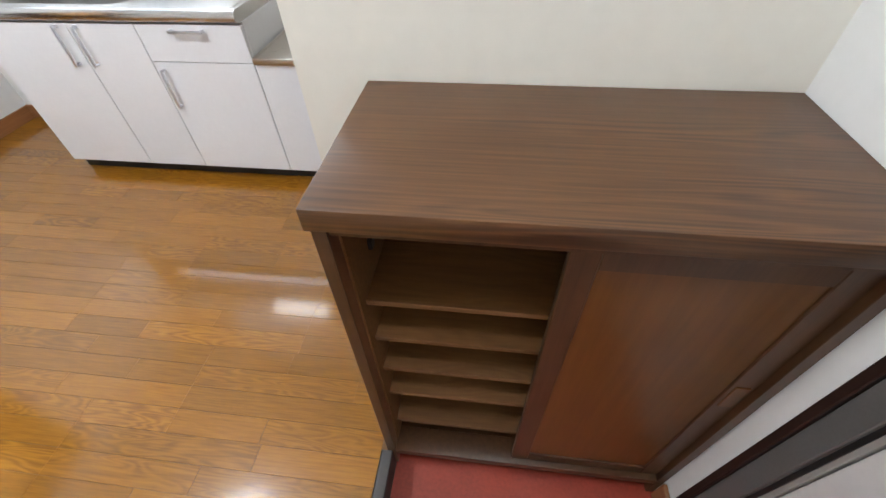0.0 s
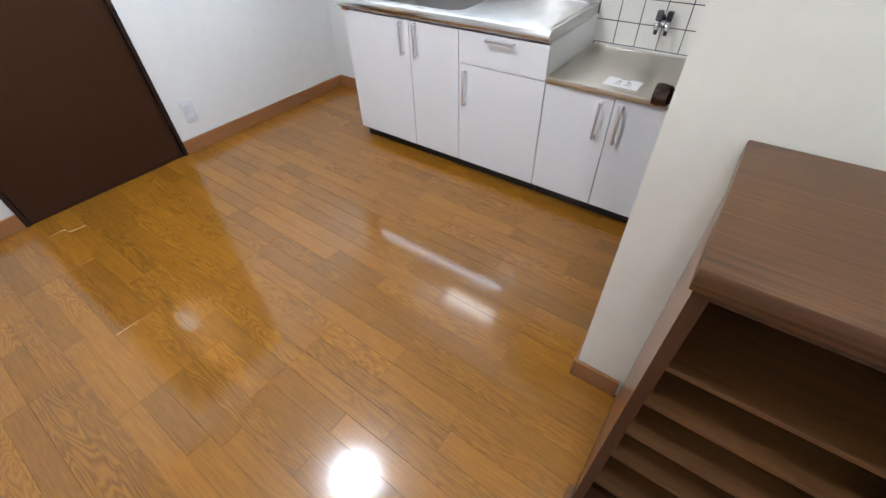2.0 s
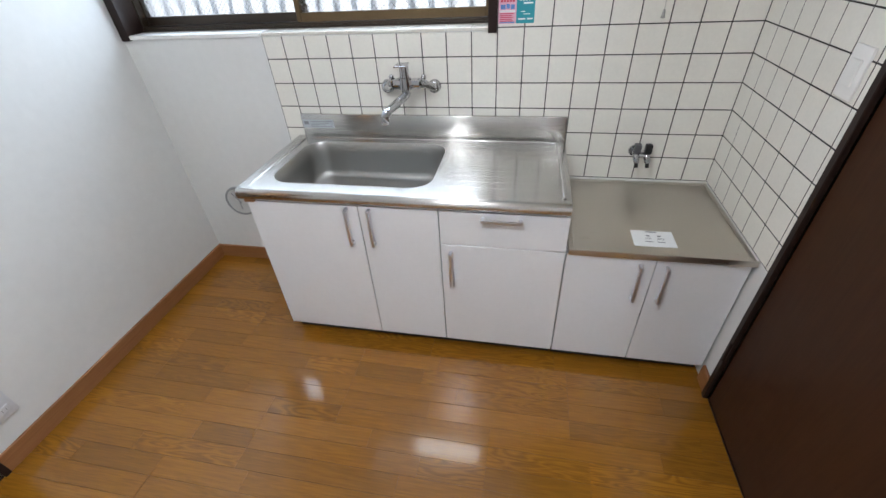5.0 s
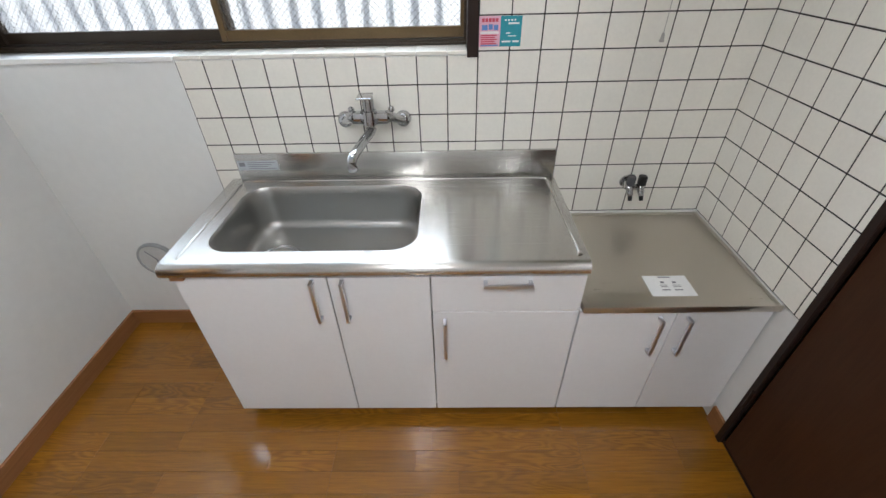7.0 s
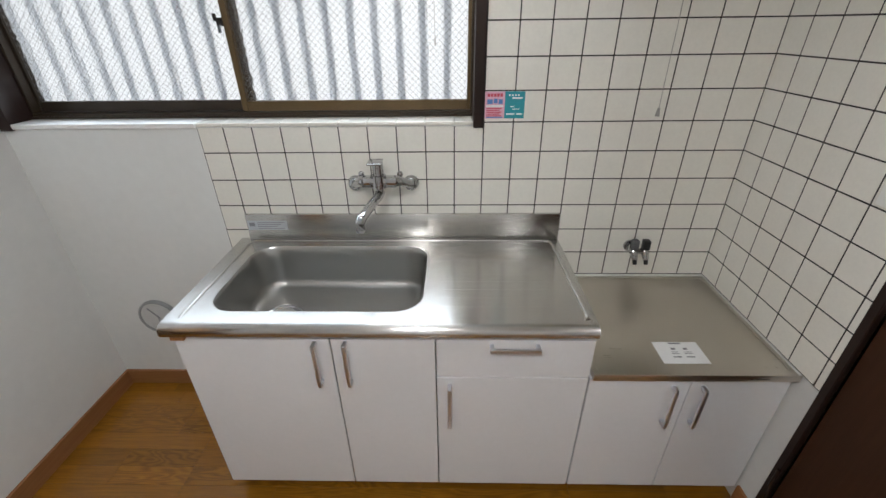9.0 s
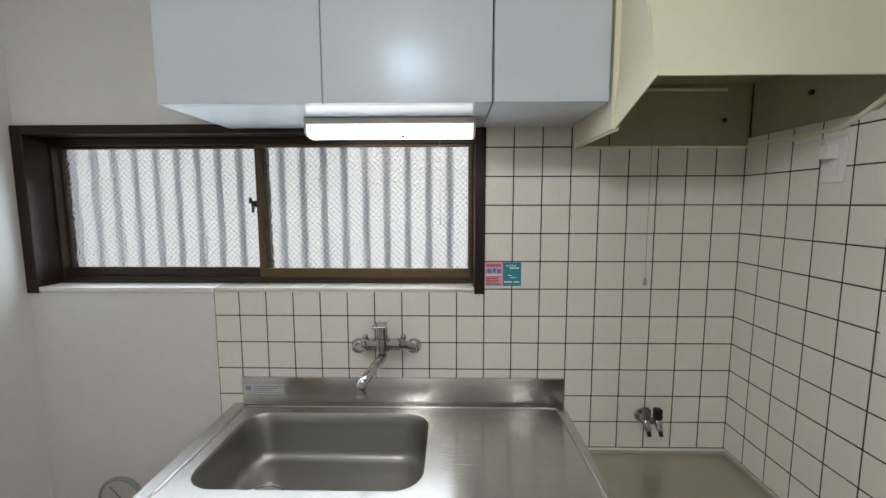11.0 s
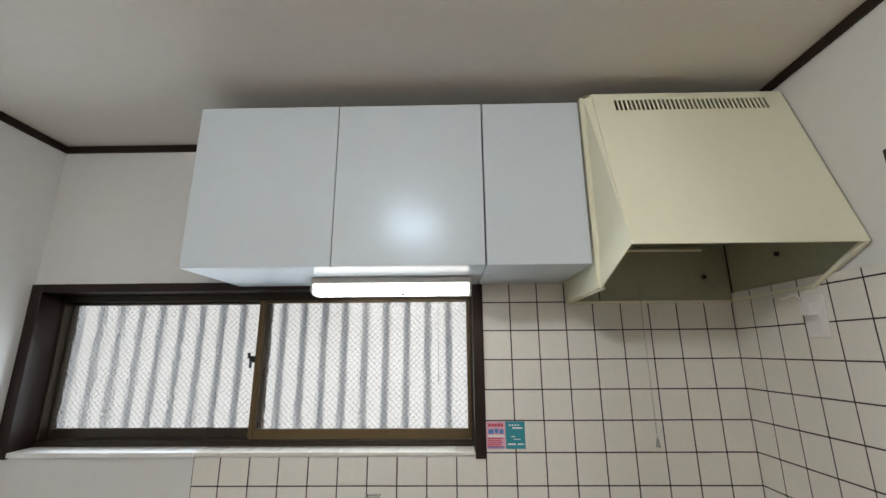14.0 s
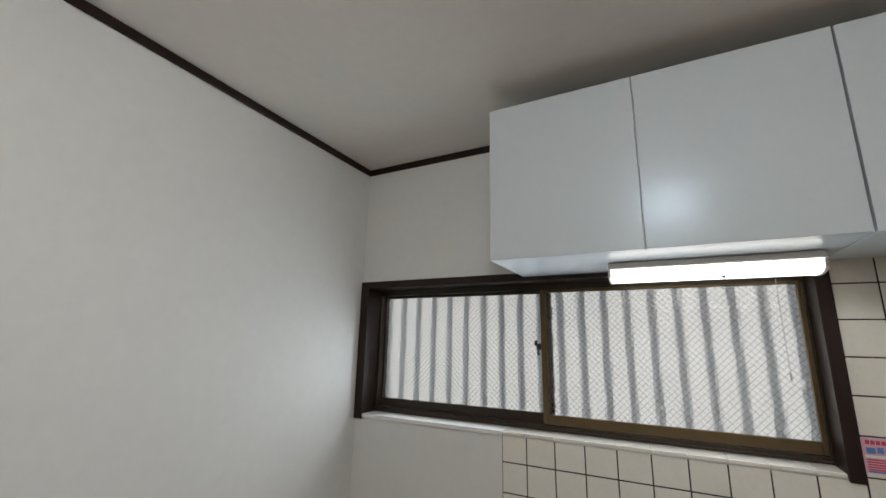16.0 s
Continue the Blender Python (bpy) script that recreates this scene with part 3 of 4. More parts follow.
def front(parent, x0, x1, z0, z1, handle, name="door"):
    d = part(name, boxes((x0 + 0.0018, x1 - 0.0018, FY, FY + 0.018, z0, z1), bevel=0.0012), LAMINATE, parent)
    h = bmesh.new()
    bow_handle(h, *handle, 0.028)
    part("handle", h, SATIN, d, "chrome bow handle")
    return d


def unit(name, x0, x1, top, label):
    u = thing(name, label, "cabinet", "white kitchen base units", ((x0 + x1) / 2, -0.27, 0))
    inv = Matrix.Translation(-u.location)
    yb = FY + 0.020
    body = boxes((x0, x0 + 0.016, yb, -0.004, 0.068, top), (x1 - 0.016, x1, yb, -0.004, 0.068, top), (x0 + 0.016, x1 - 0.016, yb, -0.004, 0.068, 0.084), (x0 + 0.016, x1 - 0.016, -0.012, -0.004, 0.084, top))
    body.transform(inv)
    part("body", body, LAMINATE, u)
    kick = boxes((x0 + 0.004, x1 - 0.002, -0.487, -0.03, 0.0, 0.084))
    kick.transform(inv)
    part("plinth", kick, BLACKKICK, u, "black recessed plinth")
    return u


def world_child(ob):
    """Parts are drawn in world places: take the parent's place off again."""
    for c in ob.children:
        if c.name.split(".")[0] in ("door", "drawer_front"):
            c.location = -ob.location


SX0, SX1, S1, S2, S3 = -1.832, -0.612, -1.376, -1.071, -0.6105
sink_unit = unit("sink_base_cabinet", SX0, SX1, 0.752, "white laminate sink cabinet with chrome bow handles")
front(sink_unit, SX0, S1, 0.070, 0.745, ((-1.420, FY, 0.733), (-1.420, FY, 0.583)))
front(sink_unit, S1, S2, 0.070, 0.745, ((-1.331, FY, 0.733), (-1.331, FY, 0.583)))
front(sink_unit, S2, SX1, 0.070, 0.596, ((-1.031, FY, 0.563), (-1.031, FY, 0.404)))
front(sink_unit, S2, SX1, 0.600, 0.745, ((-0.910, FY, 0.724), (-0.778, FY, 0.724)), "drawer_front")
world_child(sink_unit)
gas_unit = unit("stove_base_cabinet", S3, -0.006, 0.600, "low white laminate stove cabinet with two doors")
front(gas_unit, S3, -0.305, 0.070, 0.594, ((-0.356, FY, 0.566), (-0.356, FY, 0.416)))
front(gas_unit, -0.305, -0.010, 0.070, 0.594, ((-0.268, FY, 0.566), (-0.268, FY, 0.416)))
world_child(gas_unit)


def rrect(x0, x1, y0, y1, r, n=8):
    pts = []
    for cx, cy, a0 in ((x1 - r, y1 - r, 0), (x0 + r, y1 - r, 90), (x0 + r, y0 + r, 180), (x1 - r, y0 + r, 270)):
        for k in range(n + 1):
            a = radians(a0 + 90 * k / n)
            pts.append((cx + r * math.cos(a), cy + r * math.sin(a)))
    return pts


def loft(bm, rings, cap=True):
    vs = [[bm.verts.new(p) for p in ring] for ring in rings]
    n = len(vs[0])
    for a, b in zip(vs, vs[1:]):
        for k in range(n):
            bm.faces.new((a[k], a[(k + 1) % n], b[(k + 1) % n], b[k]))
    if cap:
        bm.faces.new(vs[-1])
    return vs


worktop = thing("sink_worktop", "stainless steel worktop with a wide sink bowl and drainer", "worktop", at=(-1.228, -0.27, 0.75))
TX0, TX1, TY0, TY1, TZ = -1.853, -0.616, -0.556, -0.006, 0.800
BX0, BX1, BY0, BY1, BR = -1.760, -1.111, -0.480, -0.078, 0.085
bm = bmesh.new()
# flat of the worktop round the bowl
for x0, x1, y0, y1 in ((TX0, BX0, TY0 + 0.0235, TY1), (BX1, TX1, TY0 + 0.0235, TY1), (BX0, BX1, TY0 + 0.0235, BY0), (BX0, BX1, BY1, TY1)):
    bm.faces.new([bm.verts.new((x, y, TZ)) for x, y in ((x0, y0), (x1, y0), (x1, y1), (x0, y1))])
ring = rrect(BX0, BX1, BY0, BY1, BR)
for q, (cx, cy) in enumerate(((BX1, BY1), (BX0, BY1), (BX0, BY0), (BX1, BY0))):
    c = bm.verts.new((cx, cy, TZ))
    arc = [bm.verts.new((*p, TZ)) for p in ring[q * 9:q * 9 + 9]]
    for a, b in zip(arc, arc[1:]):
        bm.faces.new((c, a, b))
# rolled front edge and the downturned ends
edge = [(TY0 + 0.0235 - 0.0235 * math.sin(radians(a)), TZ - 0.0235 + 0.0235 * math.cos(radians(a))) for a in range(0, 181, 15)]
a = [bm.verts.new((TX0, y, z)) for y, z in edge]
b = [bm.verts.new((TX1, y, z)) for y, z in edge]
for i in range(len(edge) - 1):
    bm.faces.new((a[i], a[i + 1], b[i + 1], b[i]))
for x in (TX0, TX1):
    fan = [bm.verts.new((x, y, z)) for y, z in edge] + [bm.verts.new((x, TY1, TZ - 0.047)), bm.verts.new((x, TY1, TZ))]
    bm.faces.new(fan)
bm.transform(Matrix.Translation(-worktop.location))
part("top_plate", bm, STEEL, worktop, "brushed stainless top with rolled front edge")
bm = bmesh.new()
rings = []
for inset, z, r in ((0.0, 0.800, 0.085), (0.002, 0.797, 0.084), (0.006, 0.790, 0.082), (0.012, 0.740, 0.080), (0.020, 0.668, 0.078), (0.026, 0.652, 0.074), (0.036, 0.642, 0.066), (0.052, 0.637, 0.055), (0.20, 0.634, 0.012)):
    rings.append([(*p, z) for p in rrect(BX0 + inset, BX1 - inset, BY0 + inset * 0.85, BY1 - inset * 0.85, r)])
loft(bm, rings)
bm.transform(Matrix.Translation(-worktop.location))
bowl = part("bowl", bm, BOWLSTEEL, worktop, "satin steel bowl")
bm = bmesh.new()
DX, DY = -1.618, -0.305
loft(bm, [[(DX + r * math.cos(k * math.pi / 16), DY + r * math.sin(k * math.pi / 16), z) for k in range(32)] for r, z in ((0.076, 0.638), (0.072, 0.643), (0.064, 0.643), (0.060, 0.640), (0.052, 0.6405), (0.046, 0.638))])
bm.transform(Matrix.Translation(-worktop.location))
drain = part("drain", bm, CHROME, bowl, "round chrome drain ring")
bm = bmesh.new()
tube(bm, [(BX0 - 0.042, -0.052, TZ - 0.006), (BX0 - 0.042, -0.060, TZ - 0.0025), (BX0 - 0.050, -0.500, TZ - 0.0025), (BX0 - 0.050, -0.510, TZ - 0.006)], 0.0075, 12)
tube(bm, [(-0.685, -0.034, TZ - 0.006), (-0.655, -0.036, TZ - 0.002), (-0.646, -0.050, TZ - 0.0015), (-0.637, -0.490, TZ - 0.0015), (-0.640, -0.508, TZ - 0.002), (-0.650, -0.512, TZ - 0.006)], 0.0075, 12)
tube(bm, [(-1.790, -0.034, TZ + 0.001), (-0.68, -0.034, TZ + 0.001)], 0.004, 8)
bm.transform(Matrix.Translation(-worktop.location))
part("raised_bead", bm, STEEL, worktop, "raised steel bead")
bm = bmesh.new()
for i in range(9):
    box(bm, -1.055, -0.70, -0.455 + i * 0.045, -0.440 + i * 0.045, TZ - 0.001, TZ + 0.0004, 0.0003)
bm.transform(Matrix.Translation(-worktop.location))
part("drainer_ribs", bm, STEEL, worktop, "faint pressed drainer ribs")
bm = boxes((TX0 + 0.020, TX0 + 0.060, -0.545, -0.52, TZ - 0.056, TZ - 0.046))
bm.transform(Matrix.Translation(-worktop.location))
part("core_edge", bm, SKIRT, worktop, "brown core board edge")
bm = boxes((-1.815, -0.618, -0.022, -0.006, TZ, 0.906), bevel=0.004, segments=2)
bm.transform(Matrix.Translation(-worktop.location))
part("backsplash", bm, STEEL, worktop, "brushed steel upstand")

stove_top = thing("stove_worktop", "flat dull stainless steel stove platform", "worktop", at=(-0.306, -0.27, 0.6))
bm = boxes((-0.606, -0.004, -0.550, -0.010, 0.600, 0.626), bevel=0.003, segments=2)
bm.transform(Matrix.Translation(-stove_top.location))
part("platform", bm, GASSTEEL, stove_top)
bm = bmesh.new()
tube(bm, [(-0.590, -0.530, 0.626), (-0.590, -0.040, 0.6265), (-0.582, -0.030, 0.6265), (-0.034, -0.030, 0.6265), (-0.026, -0.040, 0.6265), (-0.026, -0.50, 0.6265), (-0.030, -0.53, 0.626)], 0.0025, 8)
bm.transform(Matrix.Translation(-stove_top.location))
part("raised_bead", bm, GASSTEEL, stove_top, "raised steel bead")
structure("sealant", boxes((-0.606, -0.004, -0.0105, -0.002, 0.600, 0.6315), (-0.0135, -0.0005, -0.548, -0.0105, 0.600, 0.6300), bevel=0.001), PLASTIC, "white sealant strip along the tiles", "sealant")

notice = thing("paper_notice", "white printed paper notice lying on the stove platform", "paper", at=(-0.312, -0.456, 0.6265))
part("sheet", boxes((-0.070, 0.070, -0.048, 0.048, 0.0, 0.0012)), PAPER, notice)
for x0, x1, y0, y1 in ((-0.02, 0.018, 0.038, 0.043), (-0.022, -0.010, 0.012, 0.020), (0.016, 0.028, 0.012, 0.020), (-0.028, -0.006, 0.001, 0.003), (0.012, 0.036, 0.001, 0.003), (-0.028, -0.006, -0.006, -0.004), (0.012, 0.036, -0.006, -0.004), (-0.030, -0.004, -0.022, -0.018), (0.010, 0.036, -0.022, -0.018)):
    part("print", boxes((x0, x1, y0, y1, 0.0012, 0.0016)), INK, notice, "small grey print")

# ---- tap and gas cock ----
tap = thing("wall_tap", "chrome wall-mounted single-lever mixer tap", "tap", at=(-1.275, 0, 1.04))
T = Matrix.Translation((1.275, 0, -1.04))
for x, sg in ((-1.376, 1), (-1.172, -1)):
    bm = bmesh.new()
    cyl(bm, (x, -0.002, 1.026), (x, -0.010, 1.026), 0.029, 0.026, 24)
    ball(bm, (x, -0.016, 1.026), 0.026, 1, 0.75, 1)
    tube(bm, [(x, -0.020, 1.026), (x + sg * 0.012, -0.036, 1.034), (x + sg * 0.030, -0.062, 1.050), (x + sg * 0.042, -0.076, 1.057), (x + sg * 0.050, -0.080, 1.058)], [0.016, 0.0155, 0.0165, 0.019, 0.020], 16)
    ball(bm, (x + sg * 0.034, -0.052, 1.074), 0.011)
    bm.transform(T)
    part("inlet_leg", bm, CHROME, tap, "chrome eccentric leg")
bm = bmesh.new()
box(bm, -1.334, -1.290, -0.100, -0.060, 1.040, 1.074, 0.004, 2)
box(bm, -1.264, -1.214, -0.100, -0.060, 1.040, 1.074, 0.004, 2)
cyl(bm, (-1.277, -0.080, 1.036), (-1.277, -0.080, 1.080), 0.0265, 0.0255, 28)
bm.transform(T)
part("body", bm, CHROME, tap)
bm = bmesh.new()
cyl(bm, (-1.277, -0.080, 1.080), (-1.277, -0.080, 1.128), 0.0195, 0.0185, 28)
box(bm, -1.306, -1.258, -0.128, -0.062, 1.127, 1.133, 0.002, 2)
cyl(bm, (-1.277, -0.098, 1.106), (-1.277, -0.1005, 1.106), 0.004, 0.004, 12)
bm.transform(T)
part("lever", bm, CHROME, tap, "chrome lever")
bm = bmesh.new()
tube(bm, [(-1.275, -0.080, 1.038), (-1.275, -0.083, 1.020), (-1.277, -0.095, 1.012), (-1.284, -0.125, 1.008), (-1.306, -0.262, 1.002), (-1.308, -0.280, 0.999), (-1.309, -0.288, 0.992), (-1.309, -0.289, 0.974)], [0.019, 0.018, 0.0165, 0.016, 0.0155, 0.0155, 0.0155, 0.0155], 16)
bm.transform(T)
part("spout", bm, CHROME, tap, "chrome swivel spout")
bm = cyl(bmesh.new(), (-1.309, -0.289, 0.974), (-1.309, -0.289, 0.964), 0.0135, 0.0125, 16)
bm.transform(T)
part("aerator", bm, SATIN, tap, "dull spout tip")

cock = thing("gas_cock", "chrome double gas cock with black taps on the tiles", "gas cock", at=(-0.310, 0, 0.772))
T = Matrix.Translation((0.30, 0, -0.76))
bm = bmesh.new()
cyl(bm, (-0.318, -0.001, 0.752), (-0.318, -0.010, 0.752), 0.026, 0.023, 22)
cyl(bm, (-0.318, -0.010, 0.752), (-0.318, -0.040, 0.752), 0.014, 0.013, 16)
tube(bm, [(-0.330, -0.040, 0.748), (-0.285, -0.044, 0.748), (-0.270, -0.046, 0.746)], 0.012, 14)
for x in (-0.318, -0.276):
    tube(bm, [(x, -0.044, 0.752), (x, -0.056, 0.738), (x + 0.003, -0.062, 0.724), (x + 0.003, -0.064, 0.720)], [0.013, 0.013, 0.011, 0.009], 12)
bm.transform(T)
part("valve_body", bm, CHROME, cock)
for x in (-0.318, -0.276):
    bm = boxes((x - 0.013, x + 0.013, -0.060, -0.032, 0.757, 0.797), bevel=0.005, segments=2)
    bm.transform(T)
    part("tap_handle", bm, BLACK if x > -0.3 else GREYPL, cock, "black tap handle" if x > -0.3 else "grey tap handle")
for x in (-0.318, -0.276):
    bm = cyl(bmesh.new(), (x + 0.003, -0.064, 0.722), (x + 0.005, -0.070, 0.704), 0.0085, 0.0075, 12)
    bm.transform(T)
    part("rubber_cap", bm, BLACK, cock, "black rubber cap")

# ---- upper cupboards, tube lamp, hood ----
UZ0, UZ1, UY = 1.810, 2.325, -0.370


def wall_unit(x0, x1, doors, label):
    u = thing("wall_cupboard", label, "cabinet", "white wall cupboards", ((x0 + x1) / 2, -0.18, UZ0))
    bm = boxes((x0 + 0.0005, x1 - 0.0005, UY + 0.020, -0.016, UZ0, UZ1), bevel=0.001)
    bm.transform(Matrix.Translation(-u.location))
    part("body", bm, GREYWHITE, u)
    for a, b in doors:
        bm = boxes((a + 0.0012, b - 0.0012, UY, UY + 0.018, UZ0, UZ1), bevel=0.0012)
        bm.transform(Matrix.Translation(-u.location))
        part("door", bm, GREYWHITE, u)
    return u


wall_unit(-1.812, -0.9285, ((-1.812, -1.373), (-1.373, -0.9285)), "cool white two-door wall cupboard above the window")
wall_unit(-0.9255, -0.626, ((-0.9255, -0.626),), "narrow cool white one-door wall cupboard beside the hood")

lamp = thing("tube_lamp", "lit white fluorescent strip lamp under the cupboards", "lamp", at=(-1.23, -0.15, 1.81))
T = Matrix.Translation((1.23, 0.15, -1.81))
bm = boxes((-1.487, -0.962, -0.196, -0.052, 1.790, 1.8095), bevel=0.003)
bm.transform(T)
part("housing", bm, PLASTIC, lamp)
outline = [(-0.190 + 0.130 * 0.5 * (1 - math.cos(math.pi * k / 8)), 1.7925 - 0.036 * math.sin(math.pi * k / 8) ** 0.45) for k in range(9)]
bm = prism(bmesh.new(), outline, "x", -1.480, -0.969)
bm.transform(T)
part("diffuser", bm, TUBEGLOW, lamp, "glowing white diffuser")
for x0, x1 in ((-1.488, -1.480), (-0.969, -0.961)):
    bm = prism(bmesh.new(), [(y * 1.0, z - 0.002) for y, z in outline], "x", x0, x1)
    bm.transform(T)
    part("end_cap", bm, PLASTIC, lamp, "white end cap")
bm = ball(bmesh.new(), (-1.186, -0.17, 1.756), 0.006)
bm.transform(T)
part("switch_knob", bm, CHROME, lamp, "small pull switch")
bm = tube(bmesh.new(), [(-1.070, -0.165, 1.765), (-1.071, -0.165, 1.70), (-1.070, -0.165, 1.50)], 0.0008, 6)
cyl(bm, (-1.070, -0.165, 1.500), (-1.070, -0.165, 1.480), 0.002)
bm.transform(T)
part("pull_cord", bm, STRING, lamp, "thin pull cord")

hood = thing("range_hood", "old cream enamelled range hood with a slotted front", "range hood", at=(-0.305, -0.25, 1.75))
HX0, HX1 = -0.612, -0.004
T = Matrix.Translation(-hood.location)
# mantle: outer skin as a bent sheet with thickness, open below
FT, FB = (-0.380, 2.346), (-0.530, 1.827)


bm = bmesh.new()
# front sheet, sloping back to the top, with the slots cut through near its top
slope = lambda f: (FB[0] + (FT[0] - FB[0]) * f, FB[1] + (FT[1] - FB[1]) * f)
f0, f1, sx0, sx1, nslot = 0.867, 0.950, -0.522, -0.058, 35
fx0, fx1 = -0.584, -0.002
nrm = Vector((0, -(FT[1] - FB[1]), FT[0] - FB[0])).normalized()


def slab(bm, xa, xb, fa, fb):
    ya, za = slope(fa)
    yb, zb = slope(fb)
    lo = [Vector((xa, ya, za)), Vector((xb, ya, za)), Vector((xb, yb, zb)), Vector((xa, yb, zb))]
    a = [bm.verts.new(p) for p in lo]
    b = [bm.verts.new(p - nrm * 0.004) for p in lo]
    bm.faces.new(a), bm.faces.new(b[::-1])
    for i in range(4):
        bm.faces.new((a[i], a[(i + 1) % 4], b[(i + 1) % 4], b[i]))


slab(bm, fx0, fx1, 0.0, f0), slab(bm, fx0, fx1, f1, 1.0)
slab(bm, fx0, sx0, f0, f1), slab(bm, sx1, fx1, f0, f1)
bmesh.ops.remove_doubles(bm, verts=bm.verts, dist=0.0001)
bm.transform(T)
front_panel = part("front_panel", bm, CREAM, hood, "cream front with a row of slots", smooth=False)
pitch = (sx1 - sx0) / nslot
for i in range(nslot):
    bm = bmesh.new()
    slab(bm, sx0 + i * pitch + pitch * 0.62, sx0 + (i + 1) * pitch, f0, f1)
    bm.transform(T)
    part("slat", bm, CREAM, front_panel, smooth=False)
MID = (-0.362, 1.742)
side = [(-0.003, 1.740), MID, FB, FT, (-0.003, FT[1])]
bm = bmesh.new()
# bevelled cheek between the side and the front
prism(bm, [(-0.003, 1.740), (MID[0], MID[1]), (MID[0], FT[1]), (-0.003, FT[1])], "x", HX0, HX0 + 0.006)
bm.transform(T)
part("side_panel", bm, CREAM, hood)
bm = prism(bmesh.new(), [(MID[0] + 0.020, MID[1] - 0.001), (MID[0] + 0.001, MID[1]), (MID[0] + 0.001, FT[1] + 0.001), (MID[0] + 0.020, FT[1] + 0.001)], "x", HX0 - 0.004, HX0 + 0.004)
bm.transform(T)
part("flange", bm, CREAM, hood, "folded joint strip", smooth=False)
bm = bmesh.new()
c = [Vector((HX0 + 0.004, MID[0] - 0.001, MID[1])), Vector((fx0, FB[0], FB[1])), Vector((fx0, FT[0], FT[1])), Vector((HX0 + 0.004, MID[0] - 0.001, FT[1]))]
a = [bm.verts.new(p) for p in c]
b = [bm.verts.new(p + Vector((0.004, 0.003, 0))) for p in c]
bm.faces.new(a), bm.faces.new(b[::-1])
for i in range(4):
    bm.faces.new((a[i], a[(i + 1) % 4], b[(i + 1) % 4], b[i]))
bm.transform(T)
part("cheek", bm, CREAM, hood, "cream slanted cheek", smooth=False)
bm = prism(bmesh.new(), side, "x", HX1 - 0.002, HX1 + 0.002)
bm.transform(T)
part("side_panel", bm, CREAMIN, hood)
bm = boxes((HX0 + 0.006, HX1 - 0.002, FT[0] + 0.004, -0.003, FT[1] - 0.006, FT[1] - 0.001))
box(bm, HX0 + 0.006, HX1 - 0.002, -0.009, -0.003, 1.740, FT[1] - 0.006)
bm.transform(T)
part("back_panel", bm, CREAMIN, hood, "darker cream inner back")
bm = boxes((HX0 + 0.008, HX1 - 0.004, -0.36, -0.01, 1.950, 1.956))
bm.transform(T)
part("inner_top", bm, CREAMIN, hood, "darker cream baffle plate")
bm = boxes((HX0, HX1, -0.016, -0.003, 1.736, 1.746), bevel=0.002)
prism(bm, [(-0.012, 1.737), (MID[0], MID[1] - 0.004), (MID[0], MID[1] + 0.006), (-0.012, 1.748)], "x", HX0 + 0.006, HX0 + 0.016)
prism(bm, [(-0.012, 1.737), (MID[0], MID[1] - 0.004), (MID[0], MID[1] + 0.006), (-0.012, 1.748)], "x", HX1 - 0.014, HX1 - 0.002)
prism(bm, [(MID[0], MID[1] - 0.004), (FB[0] + 0.002, FB[1] - 0.004), (FB[0] + 0.010, FB[1] + 0.006), (MID[0], MID[1] + 0.006)], "x", HX1 - 0.016, HX1 - 0.002)
bm.transform(T)
part("rim", bm, CREAM, hood, "folded lower rim")
for y, z, x in ((-0.012, 1.83, -0.10), (-0.25, 1.86, -0.014)):
    bm = ball(bmesh.new(), (x, y, z), 0.008)
    bm.transform(T)
    part("screw", bm, DARKBRONZE, hood, "small dark screw")
bm = tube(bmesh.new(), [(-0.585, -0.016, 1.925), (-0.34, -0.016, 1.932), (-0.10, -0.016, 1.930)], 0.006, 8)
bm.transform(T)
part("back_lip", bm, CREAM, hood, "pale folded lip at the back")
for x, y, z0, z1 in ((HX1 - 0.008, -0.012, 1.748, 1.95), (-0.49, -0.011, 1.748, 1.95)):
    bm = boxes((x, x + 0.003, y - 0.003, y, z0, z1))
    bm.transform(T)
    part("seam", bm, DARKBRONZE, hood, "dark panel seam")
bm = tube(bmesh.new(), [(-0.349, -0.028, 1.80), (-0.348, -0.024, 1.60), (-0.345, -0.021, 1.278)], 0.0010, 6)
cyl(bm, (-0.345, -0.021, 1.284), (-0.345, -0.021, 1.258), 0.0035, 0.007, 12)
bm.transform(T)
part("pull_cord", bm, STRING, hood, "grey pull cord with a small bob")

# ---- ceiling lamp ----
cl = thing("ceiling_lamp", "round white lit ceiling lamp in the kitchen", "lamp", at=(-1.27, -1.76, CZ))
bm = bmesh.new()
loft(bm, [[(r * math.cos(k * math.pi / 20), r * math.sin(k * math.pi / 20), z) for k in range(40)] for r, z in ((0.122, -0.012), (0.128, -0.05), (0.122, -0.085), (0.100, -0.108), (0.058, -0.119), (0.015, -0.122))])
part("shade", bm, DIFFUSER, cl, "glowing white shade")
bm = cyl(bmesh.new(), (0, 0, -0.0005), (0, 0, -0.012), 0.145, 0.145, 40)
part("base", bm, PLASTIC, cl)

# unseen copy of the lamp, added to brighten the entry and partition
el = copy_thing(cl, pose(0.30, -2.20, CZ) @ Matrix.Diagonal((0.54, 0.54, 0.75, 1)))
tagged(el, "added unseen round white ceiling lamp brightening the entry", "lamp")

